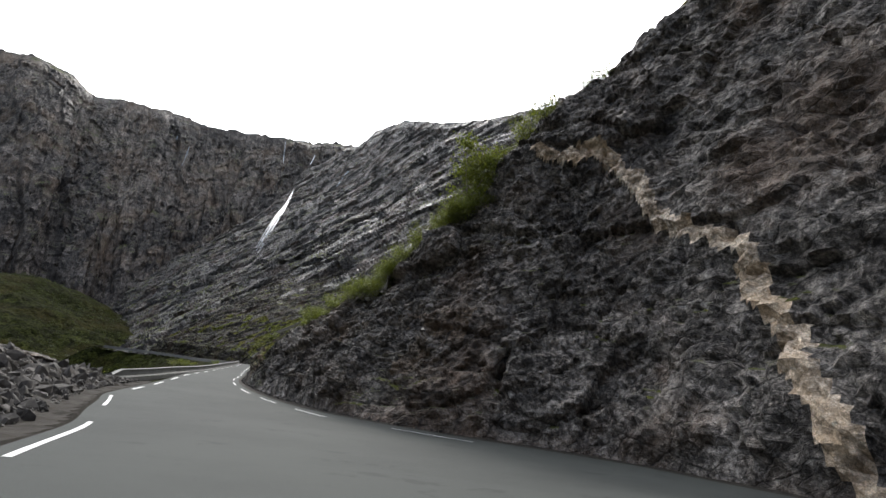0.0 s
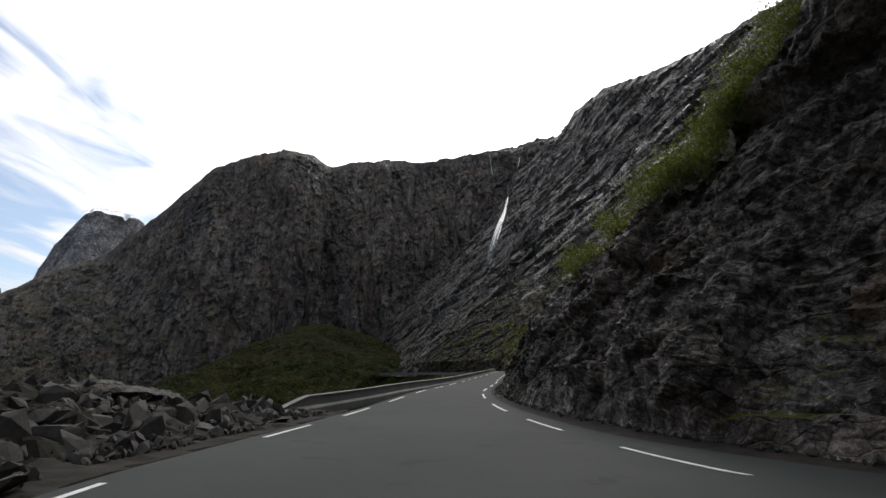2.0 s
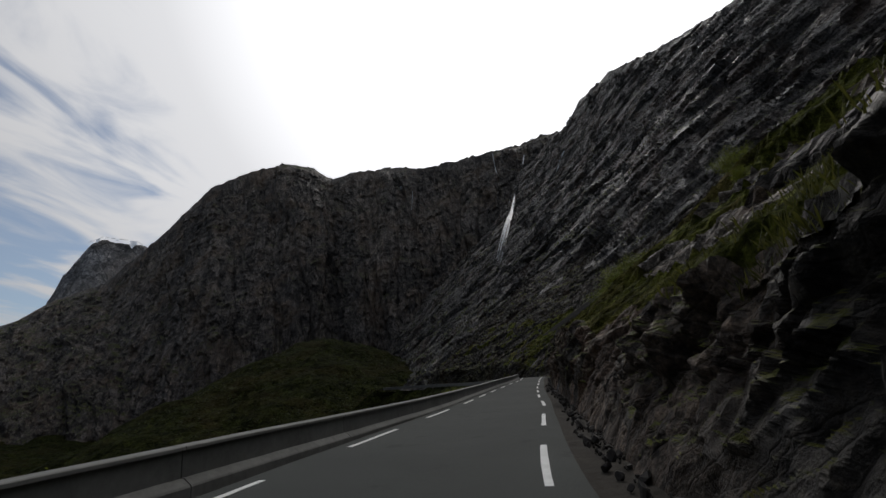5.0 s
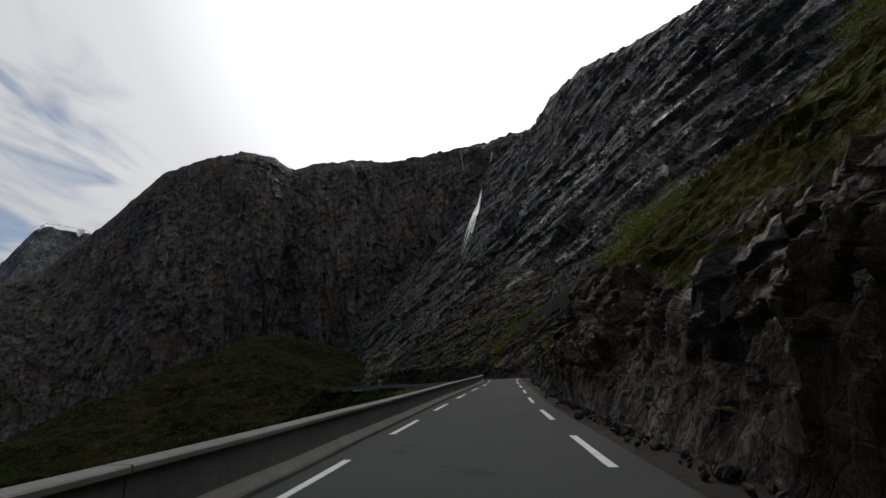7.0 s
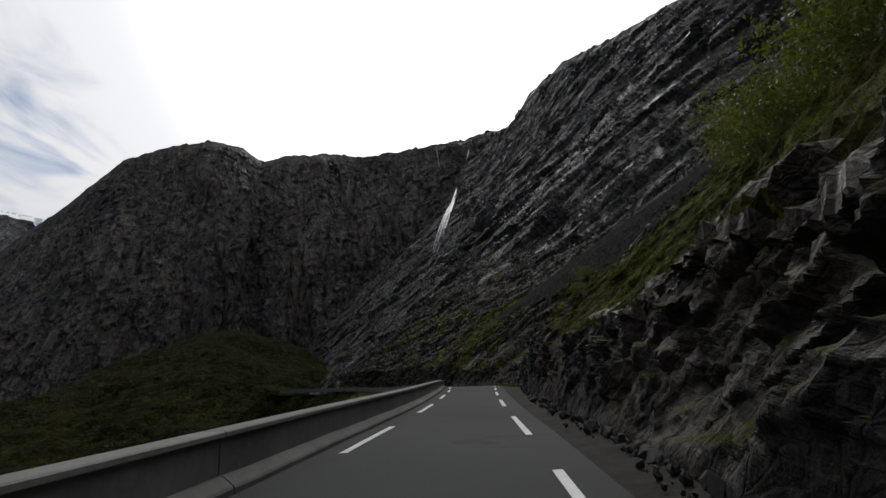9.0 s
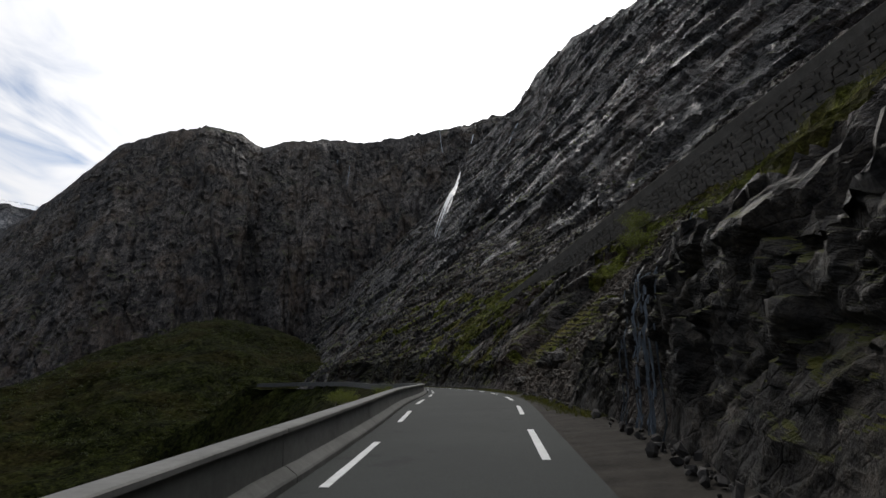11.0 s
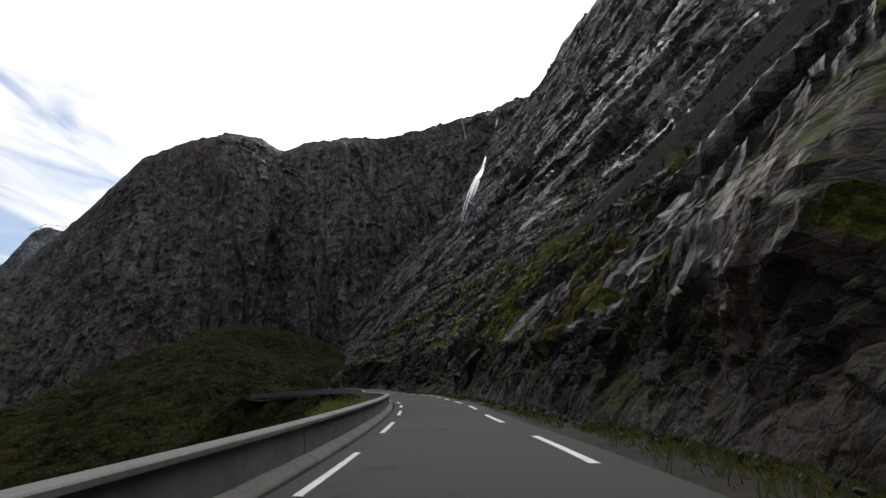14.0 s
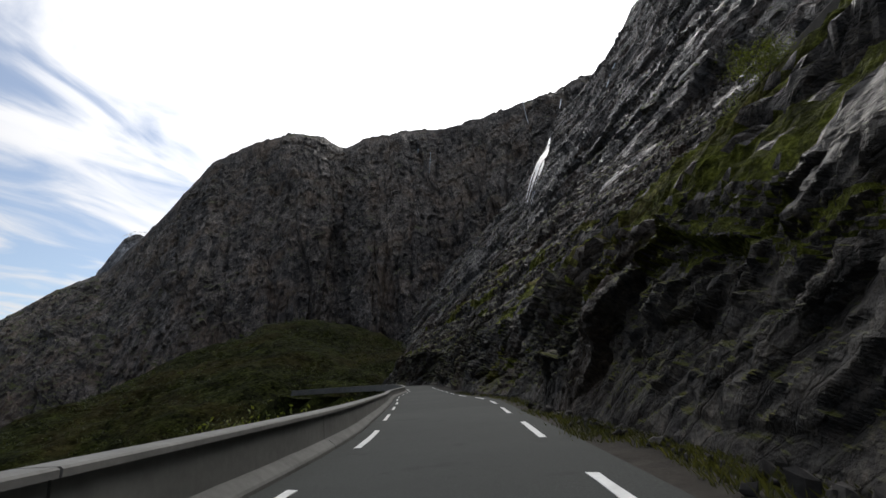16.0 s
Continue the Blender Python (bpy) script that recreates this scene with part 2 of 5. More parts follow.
SCREE_EARTH = rock_material("scree_earth", (0.016, 0.0120, 0.0085), (0.060, 0.047, 0.035), (0.056, 0.033, 0.018), 0.35, (0, 0, 0), 1.0, moss=0.20, rough=0.9, moss_colour=(0.052, 0.052, 0.010), joints=0.0)
ROCK_RED = rock_material("reddish_rock", (0.037, 0.0275, 0.0215), (0.150, 0.115, 0.088), (0.15, 0.096, 0.066), 1.0, (0, 0, 0), 1.3, moss=0.2, moss_colour=(0.085, 0.095, 0.016), grown=BED_AXES, joints=0.3, relief=0.55)
TURF = rock_material("turf", (0.036, 0.041, 0.009), (0.105, 0.118, 0.021), (0.105, 0.076, 0.028), 1.1, (0, 0, 0), 1.0, rough=0.95, joints=0.0, spec=0.03)
ROCK_PALE = rock_material("pale_rock", (0.07, 0.060, 0.050), (0.25, 0.222, 0.190), (0.21, 0.15, 0.105), 0.8, (0, 0, 0), 1.4, rough=0.7)
VEIN_ROCK = rock_material("pale_vein", (0.34, 0.27, 0.20), (0.62, 0.53, 0.43), (0.42, 0.31, 0.20), 0.6, (0, 0, 0), 1.2, relief=0.3, streaks=0.1, joints=0.25)
ROCK_SLOPE = rock_material("slab_rock", (0.021, 0.0185, 0.0172), (0.108, 0.099, 0.091), (0.095, 0.060, 0.043), 2.4, (0, 0, 0), 1.6, moss=0.33, rough=0.56, spec=0.35, grown=SLAB_AXES, moss_colour=(0.06, 0.068, 0.018))
CLIFF_AXES = (Vector((0.906, 0.423, 0)), Vector((-0.255, 0.545, 0.799)), Vector((0.338, -0.724, 0.602)), (1.0, 2.6, 1.0))
ROCK_FAR = rock_material("cliff_rock", (0.026, 0.0226, 0.0208), (0.118, 0.103, 0.093), (0.110, 0.078, 0.055), 5.0, (0, 0, 0), 0.2, relief=0.16, streaks=0.8, moss=0.26, moss_colour=(0.05, 0.054, 0.02), joints=0.15, grown=CLIFF_AXES, falling=True)
ROCK_PEAK = rock_material("peak_rock", (0.14, 0.145, 0.16), (0.30, 0.30, 0.31), (0.25, 0.22, 0.2), 40.0, (0, 0, 0), 0.5)
STONE = plain_material("loose_stone", (0.021, 0.0185, 0.0160), (0.092, 0.083, 0.073), 1.5, 0.85, 0.03)
SCREE_STONE = plain_material("scree_stone", (0.028, 0.0225, 0.0170), (0.150, 0.125, 0.098), 1.5, 0.85, 0.03)
GREEN = rock_material("turf_slope", (0.0062, 0.0076, 0.0022), (0.0195, 0.0235, 0.0055), (0.024, 0.019, 0.0065), 4.0, (0, 0, 0), 1.0, rough=0.95, relief=0.35, streaks=0.3, joints=0.0, spec=0.02)
GRAVEL = plain_material("gravel", (0.014, 0.0120, 0.0095), (0.046, 0.040, 0.032), 2.5, 0.95, 0.03, spec=0.15)
CONCRETE = plain_material("concrete", (0.085, 0.085, 0.079), (0.17, 0.168, 0.157), 0.8, 0.85, 0.004, spec=0.2)
COPING = plain_material("pale_concrete", (0.13, 0.128, 0.118), (0.23, 0.226, 0.21), 1.2, 0.8, 0.004, spec=0.2)
PAINT = plain_material("road_paint", (0.50, 0.50, 0.48), (0.75, 0.75, 0.73), 3.0, 0.7, 0.002)
SNOW = plain_material("snow", (0.75, 0.78, 0.82), (0.92, 0.93, 0.95), 0.02, 0.6, 0.5)


def leaf_material(name, dark, light, scale):
    """Thin leaves: half of the light that falls on them goes through."""
    m, N, L, bsdf = node_mat(name)
    tc, geo = N.new("ShaderNodeTexCoord"), N.new("ShaderNodeNewGeometry")
    f = maths(N, L, "ADD", maths(N, L, "MULTIPLY", noise_tex(N, L, tc.outputs["Object"], scale, 4, 0.6), 0.6), maths(N, L, "MULTIPLY", geo.outputs["Random Per Island"], 0.4))
    col = ramp(N, L, f, [(0.25, dark), (0.75, light)])
    L.new(col, bsdf.inputs["Base Color"])
    bsdf.inputs["Roughness"].default_value = 0.55
    through_leaf = N.new("ShaderNodeBsdfTranslucent")
    L.new(col, through_leaf.inputs["Color"])
    both = N.new("ShaderNodeMixShader")
    both.inputs[0].default_value = 0.5
    L.new(bsdf.outputs[0], both.inputs[1])
    L.new(through_leaf.outputs[0], both.inputs[2])
    L.new(both.outputs[0], N["Material Output"].inputs["Surface"])
    return m


LEAF = leaf_material("birch_leaf", (0.05, 0.068, 0.009), (0.17, 0.19, 0.022), 0.9)
BLADE = leaf_material("grass_blade", (0.030, 0.034, 0.008), (0.105, 0.105, 0.020), 0.5)
BARK = plain_material("birch_bark", (0.10, 0.085, 0.07), (0.30, 0.28, 0.25), 6.0, 0.85, 0.01)


def water_material():
    """Broken white water: streaks of foam over dark wet rock, long down the fall."""
    m, N, L, bsdf = node_mat("white_water")
    tc = N.new("ShaderNodeTexCoord")
    mp = N.new("ShaderNodeMapping")
    mp.inputs["Scale"].default_value = (1, 1, 0.10)
    L.new(tc.outputs["Object"], mp.inputs[0])
    f = noise_tex(N, L, mp.outputs[0], 0.55, 7, 0.7)
    L.new(ramp(N, L, f, [(0.40, (0.06, 0.075, 0.09)), (0.66, (0.32, 0.37, 0.42))]), bsdf.inputs["Base Color"])
    bsdf.inputs["Roughness"].default_value = 0.45
    bumped(N, L, bsdf, f, 0.4, 0.7)
    return m


WATER = water_material()


def asphalt_material():
    m, N, L, bsdf = node_mat("asphalt")
    tc = N.new("ShaderNodeTexCoord")
    v = tc.outputs["Object"]
    big, mid, fine = noise_tex(N, L, v, 0.12, 5, 0.6), noise_tex(N, L, v, 0.9, 6, 0.65), noise_tex(N, L, v, 55, 3, 0.7)
    col = ramp(N, L, fine, [(0.3, (0.0185, 0.0205, 0.0190)), (0.6, (0.0350, 0.0385, 0.0355)), (0.8, (0.076, 0.081, 0.075))])
    col = mix(N, L, fit_range(N, L, big, 0.42, 0.62, 0, 0.6), col, (0.047, 0.0515, 0.0465))
    # dark tar patches and worn wheel tracks
    col = mix(N, L, fit_range(N, L, mid, 0.60, 0.66, 0, 0.55), col, (0.016, 0.017, 0.017))
    L.new(col, bsdf.inputs["Base Color"])
    bsdf.inputs["Roughness"].default_value, bsdf.inputs["Specular IOR Level"].default_value = 0.88, 0.18
    bumped(N, L, bsdf, fine, 0.004, 0.5)
    return m


ASPHALT = asphalt_material()

# ---- noise on arrays ----


def hashed(i, j, k, salt):
    h = (i.astype(np.int64) * 374761393 + j.astype(np.int64) * 668265263 + k.astype(np.int64) * 2147483647 + salt * 144665) & 0xFFFFFFFF
    h = ((h ^ (h >> 13)) * 1274126177) & 0xFFFFFFFF
    h = ((h ^ (h >> 16)) * 2246822519) & 0xFFFFFFFF
    return ((h ^ (h >> 15)) & 0xFFFFFF) / float(0xFFFFFF)


def vnoise(p, salt=0):
    f = np.floor(p).astype(np.int64)
    w = p - f
    w = w * w * (3 - 2 * w)
    out = 0.0
    for a in (0, 1):
        for b in (0, 1):
            for c in (0, 1):
                k = (w[:, 0] if a else 1 - w[:, 0]) * (w[:, 1] if b else 1 - w[:, 1]) * (w[:, 2] if c else 1 - w[:, 2])
                out = out + k * hashed(f[:, 0] + a, f[:, 1] + b, f[:, 2] + c, salt)
    return out * 2 - 1


def fbm(p, octaves=4, salt=0, gain=0.5):
    out, amp = 0.0, 1.0
    for o in range(octaves):
        out = out + amp * vnoise(p * 2.03 ** o, salt + o)
        amp *= gain
    return out


def facets(p, salt=0, tilt=0.9, soft=0.025, gaps=False):
    """Angular blocks: the nearest of scattered seeds gives each spot its own tilted plane, with short ramps between. About -1 to 1."""
    f = np.floor(p).astype(np.int64)
    d1, d2 = np.full(len(p), 9e9), np.full(len(p), 9e9)
    v1, v2 = np.zeros(len(p)), np.zeros(len(p))
    for a in (-1, 0, 1):
        for b in (-1, 0, 1):
            for c in (-1, 0, 1):
                i, j, k = f[:, 0] + a, f[:, 1] + b, f[:, 2] + c
                r = [hashed(i, j, k, salt + 11 * q) for q in range(7)]
                d = p - np.stack([i + r[0], j + r[1], k + r[2]], 1)
                dist = np.sqrt((d * d).sum(1))
                val = (r[3] * 2 - 1) * 0.6 + tilt * (d[:, 0] * (r[4] * 2 - 1) + d[:, 1] * (r[5] * 2 - 1) + d[:, 2] * (r[6] * 2 - 1))
                first, second = dist < d1, dist < d2
                v2 = np.where(first, v1, np.where(second, val, v2))
                d2 = np.where(first, d1, np.where(second, dist, d2))
                v1, d1 = np.where(first, val, v1), np.where(first, dist, d1)
    w = np.clip((d2 - d1) / soft, 0, 1) * 0.5
    value = v1 * (0.5 + w) + v2 * (0.5 - w)
    return (value, d2 - d1) if gaps else value


def sheet(name, P, material, smooth=False):
    """A grid of points (n, m, 3) as one mesh."""
    n, m = P.shape[:2]
    mesh = bpy.data.meshes.new(name)
    idx = np.arange(n * m).reshape(n, m)
    quads = np.stack([idx[:-1, :-1], idx[1:, :-1], idx[1:, 1:], idx[:-1, 1:]], -1).reshape(-1, 4)
    mesh.vertices.add(n * m)
    mesh.vertices.foreach_set("co", np.ascontiguousarray(P.reshape(-1, 3), dtype=np.float32).ravel())
    mesh.loops.add(len(quads) * 4)
    mesh.loops.foreach_set("vertex_index", quads.astype(np.int32).ravel())
    mesh.polygons.add(len(quads))
    mesh.polygons.foreach_set("loop_start", np.arange(0, len(quads) * 4, 4, dtype=np.int32))
    mesh.update(calc_edges=True)
    mesh.polygons.foreach_set("use_smooth", np.full(len(quads), smooth))
    mesh.materials.append(material)
    return new(name, mesh)


def normals(P):
    a, b = np.gradient(P, axis=0), np.gradient(P, axis=1)
    n = np.cross(a, b)
    return n / np.maximum(np.linalg.norm(n, axis=-1, keepdims=True), 1e-9)


def smooth_line(points, step):
    """A smooth line through plan points of any dimension, resampled evenly."""
    pts = np.array(points, float)
    full = np.vstack([2 * pts[0] - pts[1], pts, 2 * pts[-1] - pts[-2]])
    out = []
    for i in range(1, len(full) - 2):
        t = np.linspace(0, 1, 24, endpoint=False)[:, None]
        a, b, c, d = full[i - 1], full[i], full[i + 1], full[i + 2]
        out.append(0.5 * (2 * b + (c - a) * t + (2 * a - 5 * b + 4 * c - d) * t ** 2 + (3 * b - a - 3 * c + d) * t ** 3))
    out = np.vstack(out + [pts[-1:]])
    s = np.r_[0, np.cumsum(np.linalg.norm(np.diff(out[:, :2], axis=0), axis=1))]
    at = np.linspace(0, s[-1], max(2, int(s[-1] / step) + 1))
    return np.stack([np.interp(at, s, out[:, k]) for k in range(out.shape[1])], 1)


# ---- the road's plan ----
ROAD_Y = [-125, -95, -80, -66, -60, -51, -40, -30, -18, 0, 16, 28, 39, 51, 62, 77, 100, 130, 155, 175]
ROAD_Z = [-5.6, -5.1, -4.75, -4.0, -3.55, -2.85, -2.2, -1.48, -0.7, 0.72, 1.9, 2.65, 3.2, 3.66, 4.1, 4.65, 5.5, 6.9, 8.3, 9.2]


def road_z(y):
    w = 4.0
    return (np.interp(y - w, ROAD_Y, ROAD_Z) + np.interp(y, ROAD_Y, ROAD_Z) + np.interp(y + w, ROAD_Y, ROAD_Z)) / 3


# left edge and right edge of the asphalt, pair by pair
EDGES = [(9, -125, 46, -127), (7.4, -110, 35.5, -108.5), (5.5, -97.5, 29, -96), (4.7, -92, 26.4, -89), (3.4, -87, 24.7, -84.4), (2.3, -82.5, 18.6, -79.5), (1.2, -78, 15, -76.8), (0.6, -72, 10.8, -72),
         (0.2, -66, 8.0, -65.4), (-0.3, -58, 5.8, -58.2), (-0.8, -50, 4.4, -50), (-1.2, -40, 3.7, -40), (-1.35, -30, 3.2, -31), (-1.7, -23, 2.7, -23.5), (-2.0, -14, 2.1, -14), (-2.05, -5, 1.65, -4),
         (-2.05, 4, 1.25, 4), (-2.4, 13, 0.95, 13), (-3.0, 22, 0.8, 22), (-3.9, 31, 0.65, 31.5), (-4.6, 40, -0.05, 39), (-6.0, 51, -1.75, 50), (-7.8, 60.5, -4.1, 60),
         (-9.9, 69, -5.9, 68), (-12.0, 76.3, -8.05, 76), (-14.6, 83.2, -9.75, 82), (-19.7, 96, -13.5, 94.5), (-24.6, 108, -18.6, 106), (-32.5, 130, -27.5, 128), (-43.5, 151, -39, 154), (-60, 168, -57, 173), (-85, 178, -84, 184)]
EDGE = smooth_line(EDGES, 0.5)


def road_points(f):
    """The road at the cross fraction f (0 left edge, 1 right edge), all along."""
    x, y = EDGE[:, 0] * (1 - f) + EDGE[:, 2] * f, EDGE[:, 1] * (1 - f) + EDGE[:, 3] * f
    return np.stack([x, y, road_z(y)], 1)


road = sheet("road", np.stack([road_points(f) for f in np.linspace(0, 1, 33)], 1), ASPHALT, True)
tagged(road, "grey worn asphalt mountain road with pale patches", "road", kind="structure")


def painted_line(side, starts, counts):
    """Broken edge line along one side of the road: where some of the dashes begin, and their numbers; the others lie evenly between."""
    a, b = road_points(0.0), road_points(1.0)
    across = (b - a) / np.linalg.norm(b - a, axis=1, keepdims=True)
    # in the bend a broad strip of asphalt lies outside the line
    inset = np.interp(b[:, 1], [-82, -79, -76, -73.3, -70, -65, -60, -50, -34, -28], [3.0, 2.7, 2.6, 1.6, 0.95, 0.8, 0.62, 0.5, 0.32, 0.5])[:, None]
    line = a + across * 0.38 if side == "left" else b - across * inset
    s = np.r_[0, np.cumsum(np.linalg.norm(np.diff(line[:, :2], axis=0), axis=1))]
    knots = np.array([s[np.argmin(abs(line[:, 1] - y))] for y in starts])
    for n in range(counts[0], counts[-1] + 1):
        s0, s1 = np.interp([n, n + 1], counts, knots)
        if n == counts[-1]:
            break
        at = np.linspace(s0, s0 + 0.5 * (s1 - s0), 9)
        mid = np.stack([np.interp(at, s, line[:, k]) for k in range(3)], 1)
        ac = np.stack([np.interp(at, s, across[:, k]) for k in range(3)], 1)
        w = 0.06 * (1 + 0.08 * np.array([random.uniform(-1, 1) for _ in at]))[:, None]
        P = np.stack([mid - ac * w, mid - ac * w, mid + ac * w, mid + ac * w], 1)
        P[:, 0, 2] += 0.001; P[:, 3, 2] += 0.001
        P[:, 1, 2] += 0.008; P[:, 2, 2] += 0.008
        dash = sheet("edge_dash", P, PAINT)
        dash.parent = road


painted_line("left", (-97.8, -85.0, -73.1, -66.5, -30.4, -4.6, 37.6, 75.9, 142), (-2, -1, 0, 1, 6, 10, 16, 22, 33))
painted_line("right", (-82.2, -76.4, -70.1, -63.6, -34.3, -2.8, 39.1, 76.6, 142), (-2, -1, 0, 1, 5, 10, 16, 22, 33))

# ---- the mountainside and the rock cut ----
PLANE_C = np.array([41.7, 203.9, 105.6])


def mountainside():
    """The great slab slope: one bedding plane, broken into slabs, bulging below its crest against the sky."""
    crest = np.array([(300, -160, 215), (260, -60, 210), (200, 60, 203), (161, 146, 203), (153, 178, 213), (118, 253, 232), (97, 298, 252), (72, 386, 296),
                      (56, 440, 316), (49, 480, 330), (43, 514, 333), (36, 535, 330), (28, 590, 352), (10, 690, 398)], float)
    rel = crest - PLANE_C
    S, U, B = rel @ PLANE_A, rel @ PLANE_B, rel @ PLANE_N
    o = np.argsort(S)
    s = np.arange(-330, 430, 1.5)
    top, bulge = np.interp(s, S[o], U[o]), np.interp(s, S[o], B[o])
    v = np.r_[np.linspace(0, 1, 250), 1.01, 1.06, 1.3]
    u = -190 + (top[:, None] + 190) * np.minimum(v, 1)[None, :]
    rise = np.clip((v - 0.45) / 0.55, 0, 1) ** 2
    P = PLANE_C + s[:, None, None] * PLANE_A + u[..., None] * PLANE_B + (bulge[:, None] * rise[None, :])[..., None] * PLANE_N
    over = np.maximum(0, v - 1.0)[None, :, None] * 220
    P = P + over * np.array([0.85, 0.5, 0.05])
    flat = P.reshape(-1, 3)
    q = np.stack([flat @ PLANE_A, flat @ PLANE_B, flat @ PLANE_N], 1)
    # slabs run slantwise down to the valley head
    turn = np.stack([q[:, 0] * 0.87 - q[:, 1] * 0.5, q[:, 0] * 0.5 + q[:, 1] * 0.87, q[:, 2]], 1)
    warp = np.stack([fbm(q / 25, 2, 61), fbm(q / 25, 2, 62), 0 * q[:, 0]], 1) * np.array([3, 2.4, 0])
    turn = turn + warp
    d = 7 * fbm(q / 110, 3, 5) + 2.6 * facets(turn / np.array([48, 9, 60]), 21, 1.0) + 1.3 * facets(turn / np.array([19, 3.4, 40]), 33, 1.0) + 0.5 * facets(turn / np.array([7, 1.6, 20]), 35, 1.0)
    keep = np.where(v > 0.97, 0.35, 1.0)[None, :].repeat(len(s), 0).reshape(-1)
    P = (flat + (d * keep)[:, None] * PLANE_N).reshape(P.shape)
    return sheet("mountainside", P, ROCK_SLOPE)


mountainside = tagged(mountainside(), "dark grey mountainside of slanting wet rock slabs with turf", "mountain", kind="structure")

# foot of the rock (x, y), the height of the steep cut, the slope of the ground above it in degrees and how far back the cut leans
FOOT = [(52, -128, 44, 24, 0.22), (38, -109, 44, 24, 0.22), (30.8, -96, 41, 22, 0.22), (27.9, -88.5, 36, 18, 0.22), (26.2, -83.8, 32.5, 14, 0.22), (23.0, -80.8, 26.5, 12, 0.23), (19.6, -78.6, 21.5, 10, 0.25), (17.4, -77.4, 17.6, 6, 0.29), (15.2, -75.8, 14.6, 0, 0.33), (11.9, -71, 10.6, 0, 0.35),
        (8.7, -64.2, 7.2, 4, 0.35), (6.6, -58, 5.0, 16, 0.35), (5.1, -50, 2.5, 32, 0.4), (4.5, -42, 2.0, 37, 0.4), (4.2, -36, 2.3, 38, 0.4), (3.9, -31, 3.0, 38, 0.35), (3.5, -26, 2.0, 38, 0.4), (3.3, -22, 3.2, 38, 0.4), (2.8, -14, 3.8, 38, 0.3), (2.6, -9.5, 2.5, 39, 0.35), (2.5, -5, 2.8, 39, 0.35), (2.4, -2, 2.0, 39, 0.35),
        (2.2, 4, 1.8, 39, 0.35), (2.1, 13, 2.6, 40, 0.25), (2.4, 22, 3.1, 39, 0.25), (1.9, 26.5, 1.9, 38, 0.4), (1.8, 29, 1.8, 37, 0.5), (1.4, 34, 1.3, 37, 0.8), (0.6, 42, 1.2, 38, 0.8), (-1.0, 52, 2.0, 39, 0.5),
        (-3.0, 60, 2.0, 39, 0.4), (-4.0, 64, 1.9, 39, 0.45), (-5.0, 68, 2.4, 39, 0.45), (-7.2, 76, 3.3, 39, 0.45), (-9.0, 82, 4.0, 39, 0.45), (-12.7, 94.5, 5, 37, 0.45), (-17.8, 106, 5, 36, 0.4), (-26.5, 128, 6, 36, 0.4),
        (-37.8, 155, 6, 42, 0.4), (-55, 176, 6, 42, 0.4), (-70, 215, 6, 42, 0.4)]
# the pale vein in the high face: the way along the face (x less y) and height over the road
VEIN = [(99.6, 19.9), (101.1, 19.4), (103.6, 19.1), (106.1, 19.4), (107.9, 17.7), (109.1, 17.1), (110.5, 14.9), (112.2, 13.4), (113.8, 12.7), (115.7, 11.9), (117.2, 11.1), (117.7, 10.0), (117.8, 8.4), (118.9, 7.3), (119.6, 5.9), (120.2, 4.6), (121.0, 3.0), (121.7, 1.4), (122.2, 0.0)]


def rock_frame():
    """Foot points, outward directions and ground heights along the foot of the rock."""
    F = smooth_line(FOOT, 0.2)
    tan = np.gradient(F[:, :2], axis=0)
    k = np.ones(81) / 81
    pad = np.vstack([np.repeat(tan[:1], 40, 0), tan, np.repeat(tan[-1:], 40, 0)])
    tan = np.stack([np.convolve(pad[:, i], k, "valid") for i in (0, 1)], 1)
    tan /= np.linalg.norm(tan, axis=1, keepdims=True)
    out = np.stack([tan[:, 1], -tan[:, 0]], 1)
    # finer stations where the road passes close under the rock
    far = np.where((F[:, 1] < -84) | (F[:, 1] > 86), 0.33, np.where(F[:, 1] < -67, 0.15, 0.085))
    count = np.r_[0, np.cumsum(np.linalg.norm(np.diff(F[:, :2], axis=0), axis=1) / far[1:])]
    at = np.linspace(0, count[-1], int(count[-1]))
    F = np.stack([np.interp(at, count, F[:, k]) for k in range(F.shape[1])], 1)
    out = np.stack([np.interp(at, count, out[:, k]) for k in (0, 1)], 1)
    base = road_z(F[:, 1])
    return F, out, base


def beds(p):
    return np.stack([p @ PLANE_A, p @ PLANE_B, p @ PLANE_N], 1)


CUT_ROWS = 110


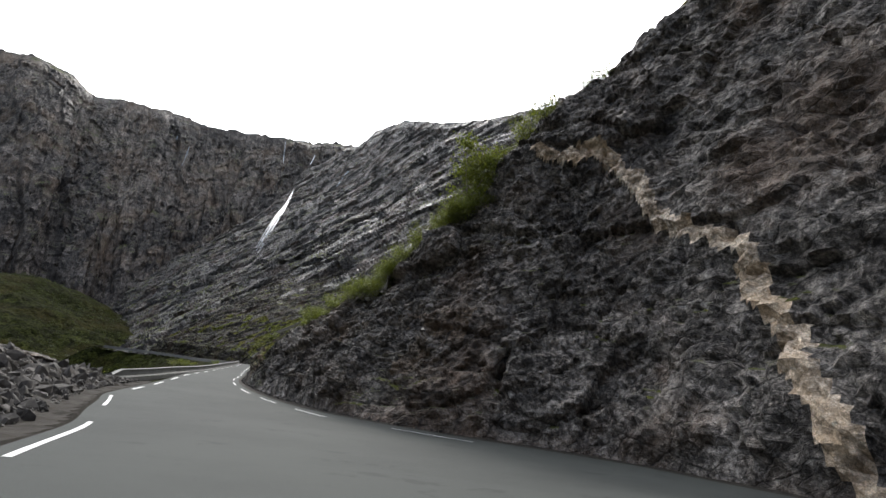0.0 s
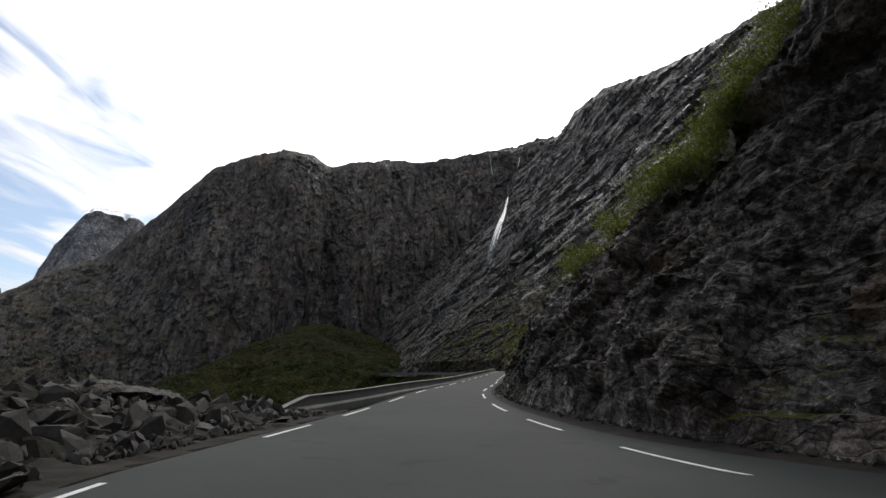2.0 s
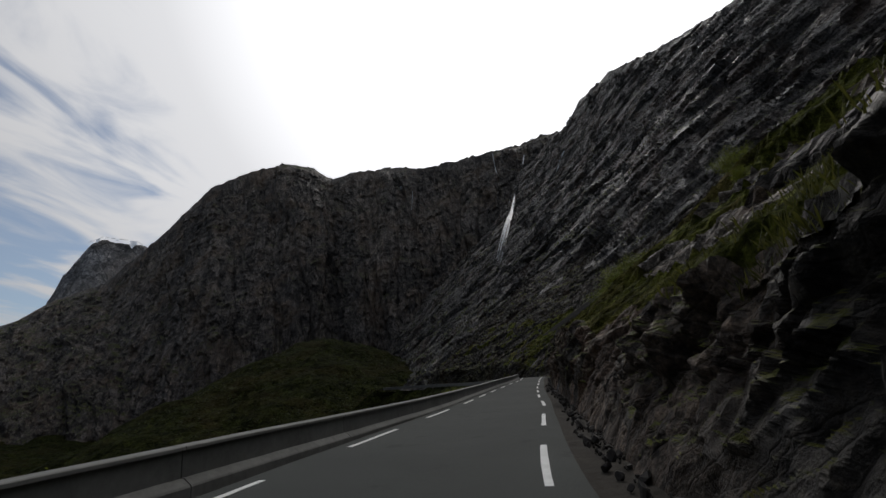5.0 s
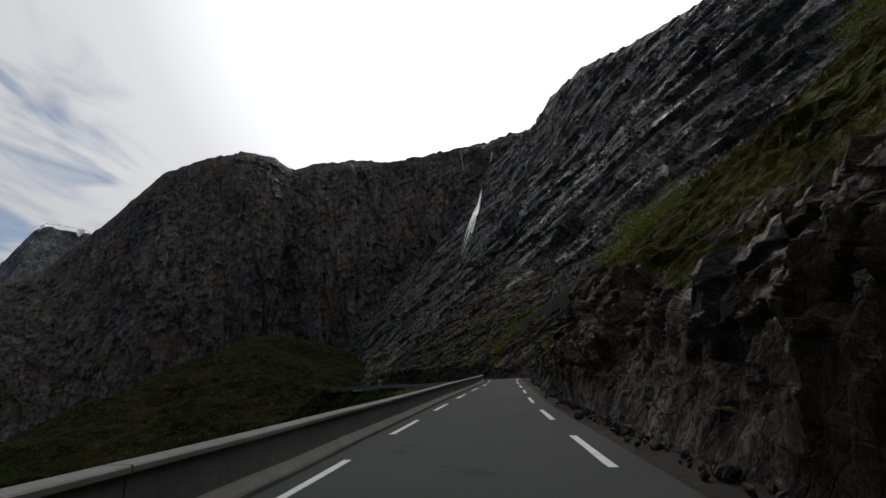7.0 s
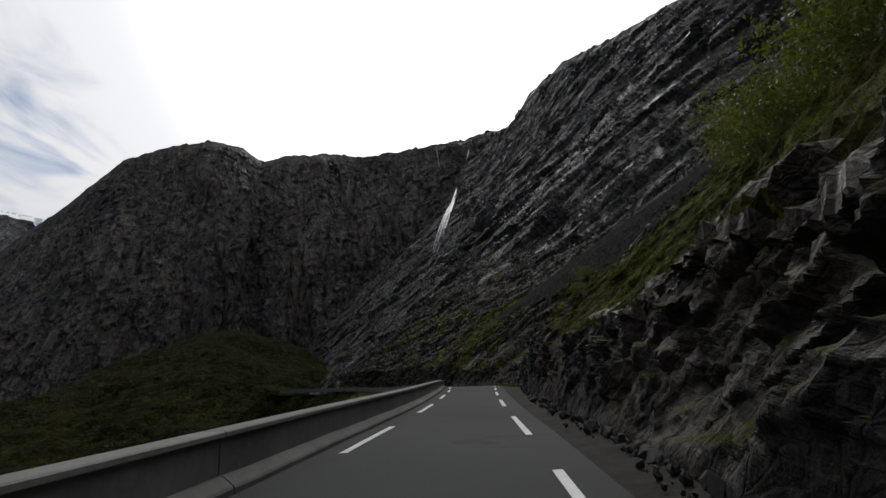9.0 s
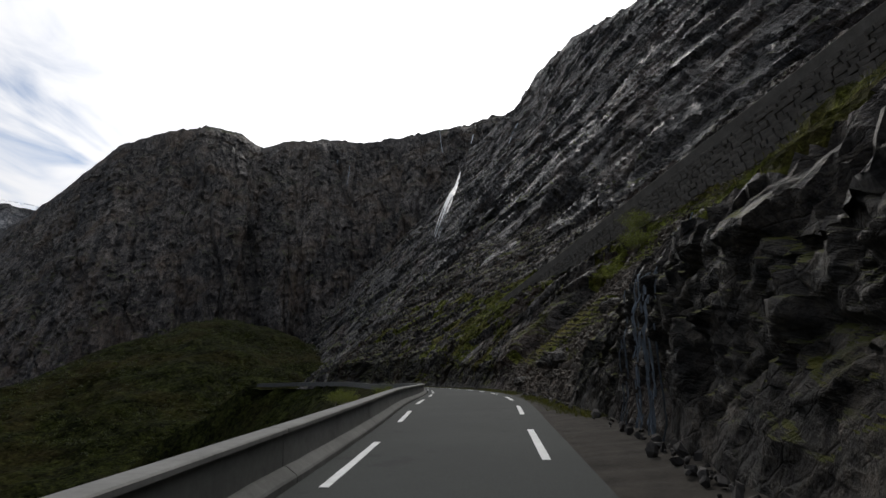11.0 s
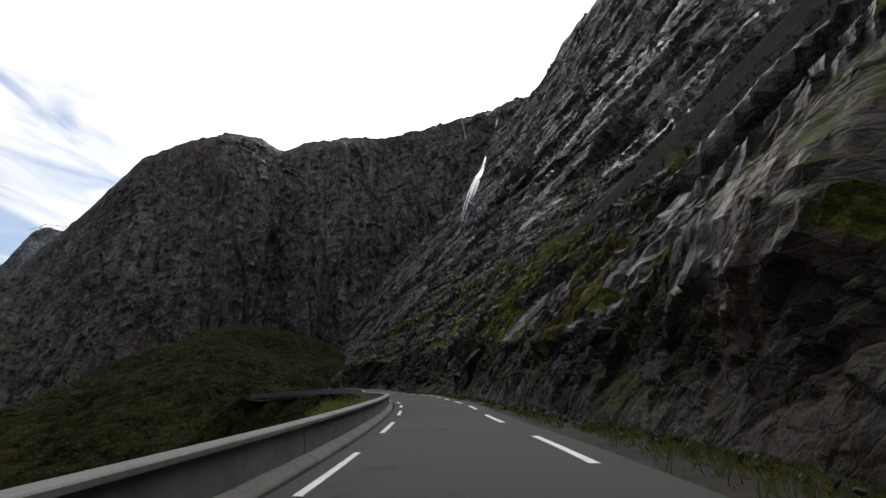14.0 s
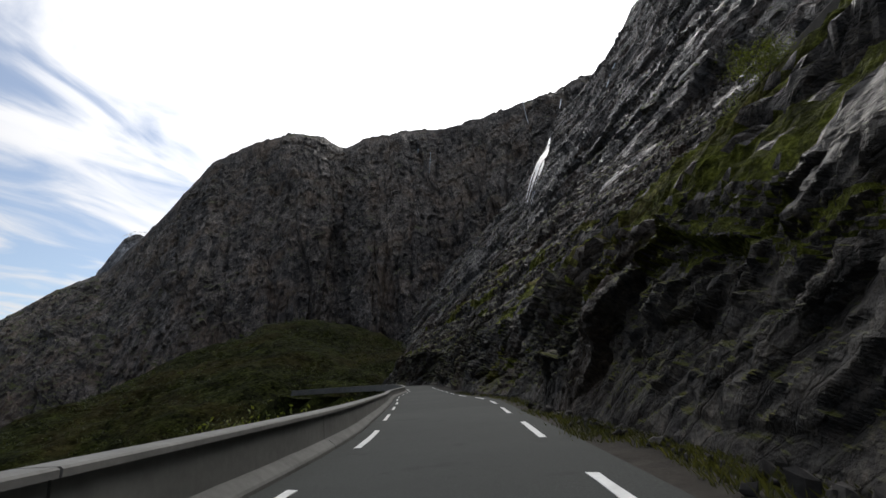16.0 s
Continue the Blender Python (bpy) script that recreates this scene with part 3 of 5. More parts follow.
def build_rock_cut():
    F, out, base = rock_frame()
    hc, ang, lean = F[:, 2], np.radians(F[:, 3]), F[:, 4]
    v = np.linspace(0, 1, CUT_ROWS)
    w = np.linspace(0, 1, 105)[1:] ** 1.4
    cut_o, cut_h = lean[:, None] * hc[:, None] * v ** 1.1, hc[:, None] * v
    up = 64.0 * w
    # spurs fall away behind their edge; elsewhere the slope runs on up
    fall = np.clip((30 - F[:, 3]) / 30, 0, 1)[:, None] * np.maximum(0, up - 6)[None, :] * 0.9
    slope_o, slope_h = cut_o[:, -1:] + up[None, :], cut_h[:, -1:] + up[None, :] * np.tan(ang)[:, None] - fall
    o = np.hstack([np.zeros((len(F), 1)) - 0.2, cut_o, slope_o])
    h = np.hstack([np.zeros((len(F), 1)) - 0.6, cut_h, slope_h])
    P = np.stack([F[:, 0:1] + out[:, 0:1] * o, F[:, 1:2] + out[:, 1:2] * o, base[:, None] + h], -1)
    n = normals(P)
    n *= np.sign(n[..., 2:3] * 0.3 - (n[..., :2] * out[:, None, :]).sum(-1, keepdims=True))
    flat, hh, oo = P.reshape(-1, 3), h.reshape(-1), o.reshape(-1)
    q = beds(flat)
    q = q + 0.6 * np.stack([fbm(flat / 5, 2, 81), fbm(flat / 5, 2, 82), 0.5 * fbm(flat / 5, 2, 83)], 1)
    rise = np.clip(hh / 1.6, 0.1, 1)
    massive = np.clip((-52 - flat[:, 1]) / 12, 0, 1)
    # beds lie parallel to the mountainside and break off in long ledges
    turn = np.stack([q[:, 0] * 0.87 - q[:, 1] * 0.5, q[:, 0] * 0.5 + q[:, 1] * 0.87, q[:, 2]], 1)
    ledge, joint = facets(turn / np.array([9.0, 2.6, 2.2]), 51, 0.8, 0.04, gaps=True)
    slab, big_joint = facets(turn / np.array([8.0, 5.0, 4.5]), 53, 0.8, 0.03, gaps=True)
    bedded = 0.75 * ledge + 0.36 * facets(turn / np.array([3.4, 1.1, 0.9]), 71, 1.0, 0.06) + 0.15 * facets(turn / np.array([1.3, 0.45, 0.4]), 91, 1.0, 0.08)
    block = 0.75 * slab + 0.36 * facets(turn / np.array([3.6, 1.9, 1.7]), 73, 0.9, 0.05) + 0.20 * facets(turn / np.array([1.5, 0.8, 0.75]), 75, 1.0, 0.06) + 0.10 * facets(flat / 0.42, 77, 1.1, 0.08)
    d = 0.9 * fbm(flat / 8, 2, 3) + massive * block + (1 - massive) * bedded
    # open joints between the blocks
    d = d - (1 - massive) * 0.35 * np.exp(-(joint / 0.03) ** 2) - massive * 0.4 * np.exp(-(big_joint / 0.03) ** 2)
    low = np.clip(F[:, 2] / 6, 0.45, 1).repeat(o.shape[1])
    d = d * low + 0.16 * facets(turn / np.array([0.95, 0.36, 0.32]), 93, 1.0, 0.08) + 0.05 * facets(flat / 0.22, 95, 1.0, 0.1)
    high = np.clip((oo - 2.5) / 6, 0, 1) * np.clip((F[:, 3] - 28) / 8, 0, 1).repeat(o.shape[1])
    slabs = 0.75 * facets(turn / np.array([20, 3.6, 30]), 63, 1.0) + 0.42 * facets(turn / np.array([8, 1.5, 14]), 65, 1.0) + 0.25 * facets(turn / np.array([3, 0.7, 6]), 67, 1.0)
    d = d * rise * (1 - 0.55 * high) + high * slabs
    # a great rounded slab leans out above the road, with a hollow below it
    fy = F[:, 1].repeat(o.shape[1])
    along = fy - (51.6 + 0.22 * (oo - 2)) - 0.5 * fbm(flat / 2.5, 2, 183)
    lie = np.clip((oo - 0.5) / 1.2, 0, 1) * np.clip((13.5 - oo) / 3, 0, 1)
    side = np.clip((along + 0.8) / 1.3, 0, 1)
    rib = lie * (0.95 * side * side * (3 - 2 * side) * np.exp(-(np.maximum(along, 0) / 7.0) ** 2) - 1.5 * np.exp(-((along + 2.0) / 1.9) ** 2))
    d = d * (1 - 0.45 * lie * side * np.exp(-(along / 6) ** 2)) + rib
    # overhanging ledges with dark hollows under them
    for y0, h0, long, deep in ((59.5, 7.2, 3.0, 1.0), (65.5, 9.0, 3.0, 0.6), (76.5, 6.0, 2.4, 0.8), (-11.5, 2.6, 2.4, 0.6), (82.0, 8.0, 3.5, 1.0), (88.0, 5.0, 5.0, 1.0)):
        wave = hh - h0 + 0.8 * (fy - y0)
        d = d + deep * np.exp(-((fy - y0) / long) ** 2) * (0.8 * np.exp(-((wave - 0.9) / 0.9) ** 2) - np.exp(-((wave + 0.9) / 0.8) ** 2))
    # one smooth face, where the painted slab lies
    d = d * (1 - np.exp(-((fy - 72.4) / 1.9) ** 2 - ((hh - 3.7) / 1.3) ** 2))
    # turf lies on the ground above the cut, smoothing it
    top_o = (lean * hc).repeat(o.shape[1])
    grow = fbm(flat / np.array([4.5, 6.5, 4.5]), 3, 151)
    level = np.interp(fy, [-78, -48, -44, 6, 14, 27, 40, 56, 60, 82, 90, 112, 120], [-1.2, -1.2, -0.55, -0.42, 0.0, 0.0, 0.02, 0.05, 0.12, 0.12, 0.1, 0.05, 0.3])
    stony = np.clip((fy - 27) / 2.5, 0, 1) * np.clip((50.2 + 0.22 * (oo - 2) - fy) / 1.5, 0, 1)
    d = d * (1 - 0.65 * stony)
    turf = (oo > top_o + 0.15) & (oo < 24) & (grow > level)
    clump = fbm(flat / np.array([1.9, 2.8, 1.9]), 3, 153)
    patches = (clump > 0.36) & ((abs(fy - 72.4) > 1.6) | (hh > 5.2) | (hh < 2.4)) & (fy > 55) & (fy < 104) & (hh > 0.9) & (oo < 20) & (n.reshape(-1, 3)[:, 2] > 0.15)
    # a long bare slab stands out of the turf
    bare = (abs(oo - top_o - 3.4 - 1.0 * fbm(flat / 4.0, 2, 157)) < 0.75) & (fy > -47) & (fy < -27)
    bare |= (abs(oo - top_o - 7.5 - 1.4 * fbm(flat / 5.0, 2, 159)) < 0.5) & (fy > -44) & (fy < -22)
    bare |= (abs(oo - top_o - 0.5 - 0.3 * fbm(flat / 1.5, 2, 165)) < 0.22 + 0.2 * fbm(flat / 1.1, 2, 167)) & (fy > -9) & (fy < 2)
    turf &= ~bare & (rib < 0.3)
    d = np.where(turf, d * 0.6 + 0.08, d) + 0.15 * bare
    turf |= patches
    # a band of pale rock stands a little proud
    ax, ah = np.array(VEIN).T
    line = smooth_line(VEIN, 0.1)
    gap = np.full(len(flat), 9.0)
    way = flat[:, 0] - flat[:, 1]
    sel = np.where((flat[:, 1] < -62) & (way > 90) & (way < 130) & (hh < 28) & (oo < 10))[0]
    for i in range(0, len(line), 1):
        gap[sel] = np.minimum(gap[sel], np.hypot((way[sel] - line[i, 0]) / 1.38, hh[sel] - line[i, 1]))
    gap = gap + 0.28 * fbm(flat / 0.8, 3, 131)
    band = gap < 0.58
    d = d + 0.22 * band
    n2 = n.reshape(-1, 3)
    P2 = (flat + d[:, None] * n2).reshape(P.shape)
    ob = sheet("rock_cut", P2, ROCK_CUT)
    ob.data.materials.append(VEIN_ROCK)
    ob.data.materials.append(ROCK_RED)
    ob.data.materials.append(TURF)
    ob.data.materials.append(ROCK_PALE)
    ob.data.materials.append(ROCK_WET_SHADED)
    ob.data.materials.append(SCREE_EARTH)
    # away from the high face the cut takes the shade-darkened wet rock
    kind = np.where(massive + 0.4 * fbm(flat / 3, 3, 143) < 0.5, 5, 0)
    kind[(stony > 0.5) & (oo < 23)] = 6
    red = (fbm(flat / 6, 3, 141) > -0.3) & (flat[:, 1] > -50) & (flat[:, 1] < -16) & (hh < 8) & (oo < 6)
    kind[red] = 2
    # warm pale rock bared in the face of the bend
    kind[(fbm(flat / np.array([3.0, 3.0, 2.2]), 3, 145) > 0.12) & (fy > -79) & (fy < -63) & (hh > 1.6) & (hh < 7.5) & (massive > 0.5)] = 4
    turf &= ~patches | (abs(normals(P2).reshape(-1, 3)[:, 2]) > 0.35)
    kind[turf] = 3
    kind[bare] = 4
    pale = (abs(fy + 26.0 + 0.3 * fbm(flat / 0.7, 2, 161)) < 0.65 + 0.35 * fbm(flat / 0.9, 2, 163)) & (oo < 1.4)
    kind[pale] = 4
    kind[band] = 1
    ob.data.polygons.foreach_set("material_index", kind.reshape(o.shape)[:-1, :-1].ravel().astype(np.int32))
    return ob, P2, normals(P2) * np.sign((normals(P2) * n).sum(-1, keepdims=True)), h, o, turf.reshape(o.shape)


rock_cut, CUT_P, CUT_N, CUT_H, CUT_O, CUT_T = build_rock_cut()
tagged(rock_cut, "dark blasted roadside rock face with ledges, turf and a pale vein", "rock face", kind="structure")

# ---- the valley, the green cone and the head of the valley ----


def valley_z(x, y):
    xl = np.interp(y, EDGE[:, 1], EDGE[:, 0])
    d = np.maximum(0, xl - 0.3 - x)
    bench = np.interp(y, [-125, -95, -75, -64], [30, 16, 9, 1.2])
    z = road_z(y) - 0.35 - 0.05 * np.minimum(d, bench) - 0.72 * np.maximum(0, d - bench)
    floor = -55 + 0.02 * np.maximum(0, y) + 0.10 * np.maximum(0, -x - 250)
    r = np.hypot((x + 219) * np.where(x < -219, 1.6, 0.78), (y - 395) * 0.8)
    cone = 68 - 0.52 * (np.sqrt(r * r + 18 ** 2) - 18)
    z = np.maximum(z, floor)
    return np.maximum(z, cone)


def valley():
    gx = np.r_[np.linspace(-1400, -300, 60), np.linspace(-295, -60, 80), np.linspace(-58, 45, 140), np.linspace(52, 900, 30)]
    gy = np.r_[np.linspace(-900, -130, 40), np.linspace(-125, 110, 240), np.linspace(112, 900, 170)]
    X, Y = np.meshgrid(gx, gy, indexing="ij")
    Z = valley_z(X, Y)
    xl = np.interp(Y, EDGE[:, 1], EDGE[:, 0])
    Z = np.where(X > xl - 0.2, np.minimum(Z, road_z(Y) - 0.35 - 1.0 * (Y > 112)), Z)
    P = np.stack([X, Y, Z], -1)
    flat = P.reshape(-1, 3)
    far = np.clip((np.interp(flat[:, 1], EDGE[:, 1], EDGE[:, 0]) - flat[:, 0] - 1.5) / 30, 0, 1)
    P[..., 2] += (far * (5.5 * fbm(flat / 42, 3, 14) + 2.2 * fbm(flat / 15, 2, 19)) + np.clip(far * 15, 0, 1) * 0.25 * fbm(flat / 1.6, 2, 17)).reshape(X.shape)
    return sheet("valley_ground", P, GREEN, True)


valley_ground = tagged(valley(), "steep green valley side with turf and scrub", "hillside", kind="structure")

# crest of the head of the valley: degrees east of +y, height in degrees and distance, all seen from the bend
CREST = [(-75, 4.0, 1050), (-66, 6.0, 1100), (-58.5, 8.5, 1120), (-55, 11.4, 1120), (-51.4, 13.4, 1080), (-48.8, 16.9, 1020), (-46.7, 19.8, 970), (-43.0, 25.0, 900), (-38.6, 27.6, 860), (-34.5, 28.8, 850),
         (-31.0, 28.6, 850), (-28.7, 27.5, 860), (-25.8, 28.8, 780), (-21, 29.5, 765), (-16.8, 29.6, 745), (-12.5, 30.3, 720), (-8.3, 31.1, 690), (-2.3, 31.8, 645), (0.5, 32.6, 625), (4, 33, 620)]


def headwall():
    c = np.array(CREST)
    az = np.linspace(-75, 4, 860)
    el, dist = np.interp(az, c[:, 0], c[:, 1]), np.interp(az, c[:, 0], c[:, 2])
    k = np.array([1, 2, 1]) / 4
    el = np.r_[el[0], np.convolve(el, k, "valid"), el[-1]]
    top = 5.2 + dist * np.tan(np.radians(el))
    foot_d = dist * 0.60
    v = np.linspace(0, 1, 250)
    foot_z = -45.0
    prof = v ** 0.9
    rad = foot_d[:, None] + (dist - foot_d)[:, None] * (0.15 * v + 0.85 * v ** 1.25)
    z = foot_z + (top - foot_z)[:, None] * prof
    back = np.array([1.02, 1.12, 1.5])
    rad = np.hstack([rad, dist[:, None] * back])
    z = np.hstack([z, top[:, None] + np.array([3.0, 2.0, -60.0])])
    a = np.radians(az)[:, None]
    P = np.stack([-7.5 + rad * np.sin(a), 68 + rad * np.cos(a), z], -1)
    n = normals(P)
    n *= -np.sign(n[..., 0:1] * np.sin(a)[..., None] + n[..., 1:2] * np.cos(a)[..., None])
    flat = P.reshape(-1, 3)
    keep = np.hstack([np.clip((1 - v) * 12, 0.12, 1), [0.1, 0.1, 0.1]])[None, :].repeat(len(az), 0).reshape(-1)
    arc = (np.radians(az)[:, None] * 760 + 0 * rad).reshape(-1)
    down = (np.linspace(0, 1, rad.shape[1])[None, :] * 520 + 0 * rad).reshape(-1)
    arc = arc + 5 * vnoise(np.stack([arc / 60, down / 60, 0 * arc], 1), 141) + 2.0 * vnoise(np.stack([arc / 9, down / 9, 0 * arc], 1), 143)
    gully = np.stack([arc, down * 0.10, 0 * arc], 1)
    upright = np.stack([arc, down * 0.28, 0 * arc], 1)
    column, joint = facets(gully / 40, 43, 0.9, 0.04, gaps=True)
    d = 18 * fbm(gully / 110, 2, 41) + 7 * column - 2.5 * np.exp(-(joint / 0.05) ** 2)
    d = d + 3.4 * facets(upright / 21, 47, 0.9, 0.04) + 2.4 * facets(flat / 13, 46, 1.0, 0.04) + 1.6 * facets(upright / 7, 49, 0.9, 0.06) + 1.1 * facets(flat / 4.2, 48, 1.0, 0.06)
    P = (flat + (d * keep)[:, None] * n.reshape(-1, 3)).reshape(P.shape)
    jag = 2.2 * fbm(np.stack([az * 1.6, az * 0, az * 0], 1), 4, 44)
    P[:, -4:, 2] += jag[:, None]
    return sheet("headwall", P, ROCK_FAR)


headwall = tagged(headwall(), "towering dark cliff wall at the head of the valley", "cliff", kind="structure")


def opposite_slopes():
    """Unseen slopes added behind the road: they close the valley, dimming the near rock."""
    az = np.linspace(-285, -73, 240)
    el = 24 + 5 * fbm(np.stack([az / 22, 0 * az, 0 * az], 1), 4, 171)
    el = el * np.interp(az, [-285, -270, -95, -73], [1.2, 1, 0.75, 0.12])
    dist = 900 + 120 * fbm(np.stack([az / 30, 0 * az, 0 * az + 5], 1), 2, 173)
    v = np.linspace(0, 1, 60)
    a = np.radians(az)[:, None]
    rad = dist[:, None] * (0.55 + 0.45 * v[None, :])
    P = np.stack([rad * np.sin(a), rad * np.cos(a), -60 + (dist[:, None] * np.tan(np.radians(el))[:, None] + 60) * v[None, :] ** 1.3], -1)
    flat = P.reshape(-1, 3)
    P[..., 2] += (16 * facets(flat / 70, 175, 0.9) + 8 * facets(flat / 28, 177, 0.9)).reshape(P.shape[:2])
    return sheet("opposite_slopes", P, ROCK_FAR)


tagged(opposite_slopes(), "unseen rocky slopes added behind the road to dim the near rock", "mountain", kind="structure")


def far_peak():
    az = np.linspace(-62, -40, 110)
    el = np.interp(az, [-62, -52.5, -51.0, -49.4, -48.6, -45, -42, -40], [5, 9.0, 13.2, 16.4, 17.0, 17.0, 15, 9])
    v = np.linspace(0, 1, 40)
    rad = 2300 + 500 * v
    top = 2800 * np.tan(np.radians(el))
    a = np.radians(az)[:, None]
    P = np.stack([rad[None, :] * np.sin(a), rad[None, :] * np.cos(a), -80 + (top[:, None] + 80) * v[None, :]], -1)
    flat = P.reshape(-1, 3)
    P[..., 2] += (18 * facets(flat / 130, 5, 1.0) + 8 * facets(flat / 45, 6, 1.0)).reshape(P.shape[:2])
    return sheet("far_peak", P, ROCK_PEAK)


tagged(far_peak(), "distant grey peak with snow along its top", "mountain", kind="structure")


def snow_cap():
    """Snow lying along the top of the far peak."""
    az = np.linspace(-49.6, -45.0, 60)
    a = np.radians(az)[:, None]
    el = np.interp(az, [-49.6, -48.6, -45.6, -45.0], [16.4, 17.05, 17.05, 16.7])
    top = 2790 * np.tan(np.radians(el))
    depth = 7 + 30 * np.maximum(0, fbm(np.stack([az * 2.6, az * 0, az * 0], 1), 3, 9))
    v = np.linspace(0, 1, 6)
    rad = 2760 + 30 * v
    P = np.stack([rad[None] * np.sin(a), rad[None] * np.cos(a), top[:, None] - depth[:, None] * (1 - v)[None] + 6], -1)
    return sheet("snow_field", P, SNOW)


tagged(snow_cap(), "patchy snow along the top of a distant peak", "snow", kind="structure")


# ---- things ----
def part(name, bm, material, parent, label=""):
    mesh = bpy.data.meshes.new(name)
    bm.to_mesh(mesh)
    bm.free()
    mesh.materials.append(material)
    ob = new(name, mesh)
    ob.parent = parent
    if label:
        ob["label"] = label
    return ob


def thing(name, label, category, at=(0, 0, 0), group="", kind=""):
    ob = tagged(new(name), label, category, group, kind)
    ob.location = at
    return ob


def swept(name, line, profile, material, parent, label="", wobble=0.0, salt=0):
    """A closed profile (across, up) swept along a plan line with heights; across grows to the left of the way."""
    L = np.array(line)
    tan = np.gradient(L[:, :2], axis=0)
    tan /= np.linalg.norm(tan, axis=1, keepdims=True)
    left = np.stack([-tan[:, 1], tan[:, 0]], 1)
    prof = np.array(list(profile) + [profile[0]])
    P = np.stack([L[:, None, 0] + left[:, None, 0] * prof[None, :, 0], L[:, None, 1] + left[:, None, 1] * prof[None, :, 0], L[:, None, 2] + prof[None, :, 1]], -1)
    if wobble:
        w = wobble * fbm(P.reshape(-1, 3) / 0.7, 2, salt).reshape(P.shape[:2])
        w[:, -1] = w[:, 0]
        P[..., 2] += w
    ob = sheet(name, P, material)
    me = ob.data
    bm = bmesh.new()
    bm.from_mesh(me)
    bmesh.ops.remove_doubles(bm, verts=bm.verts, dist=0.0005)
    bmesh.ops.holes_fill(bm, edges=[e for e in bm.edges if e.is_boundary], sides=40)
    bmesh.ops.recalc_face_normals(bm, faces=bm.faces)
    bm.to_mesh(me)
    bm.free()
    ob.parent = parent
    if label:
        ob["label"] = label
    return ob


# -- the concrete parapet along the drop
def parapet():
    left = road_points(0.0)
    right = road_points(1.0)
    across = (right - left) / np.linalg.norm(right - left, axis=1, keepdims=True)
    gap = np.interp(left[:, 1], [-67, -62, -56, -50, -36, 20, 60], [2.6, 2.0, 1.2, 0.75, 0.28, 0.26, 0.26])
    line = left - across * gap[:, None]
    keep = (left[:, 1] > -66.8) & (left[:, 1] < 176)
    line = line[keep]
    line[:, 2] = left[keep][:, 2] - 0.02
    s = np.r_[0, np.cumsum(np.linalg.norm(np.diff(line[:, :2], axis=0), axis=1))]
    wall = thing("parapet_wall", "long grey concrete parapet with pale coping along the road", "parapet")
    tall = 0.54
    step = 6.0
    at = 0.0
    first = True
    while at < s[-1] - 0.5:
        a = np.linspace(at + 0.012, min(at + step, s[-1]) - 0.012, 13)
        seg = np.stack([np.interp(a, s, line[:, k]) for k in range(3)], 1)
        body = [(0.02, -0.5), (0.03, 0.14), (0.05, tall), (0.27, tall), (0.33, -0.5)]
        ob = swept("wall_panel", seg, body, CONCRETE, wall)
        cap = swept("coping", seg + np.array([0, 0, tall + 0.002]), [(-0.01, 0), (-0.01, 0.045), (0.01, 0.06), (0.27, 0.06), (0.29, 0.045), (0.29, 0)], COPING, wall, "pale weathered concrete coping")
        for o in (ob, cap):
            if first:
                co = np.zeros(len(o.data.vertices) * 3)
                o.data.vertices.foreach_get("co", co)
                co = co.reshape(-1, 3)
                d = np.hypot(co[:, 0] - seg[0, 0], co[:, 1] - seg[0, 1])
                g = np.interp(d, a - a[0], seg[:, 2])
                f = np.clip(0.12 + d / 3.2, 0, 1)
                up = co[:, 2] - g
                co[:, 2] = np.where(up > 0, g + up * f, co[:, 2])
                o.data.vertices.foreach_set("co", co.ravel())
                o.data.update()
        foot = swept("kerb", seg, [(0.02, -0.3), (0.02, 0.15), (-0.02, 0.145), (-0.14, 0.06), (-0.16, 0.03), (-0.17, -0.3)], CONCRETE, wall, "", 0.008, 5)
        first = False
        at += step
    return wall


parapet()


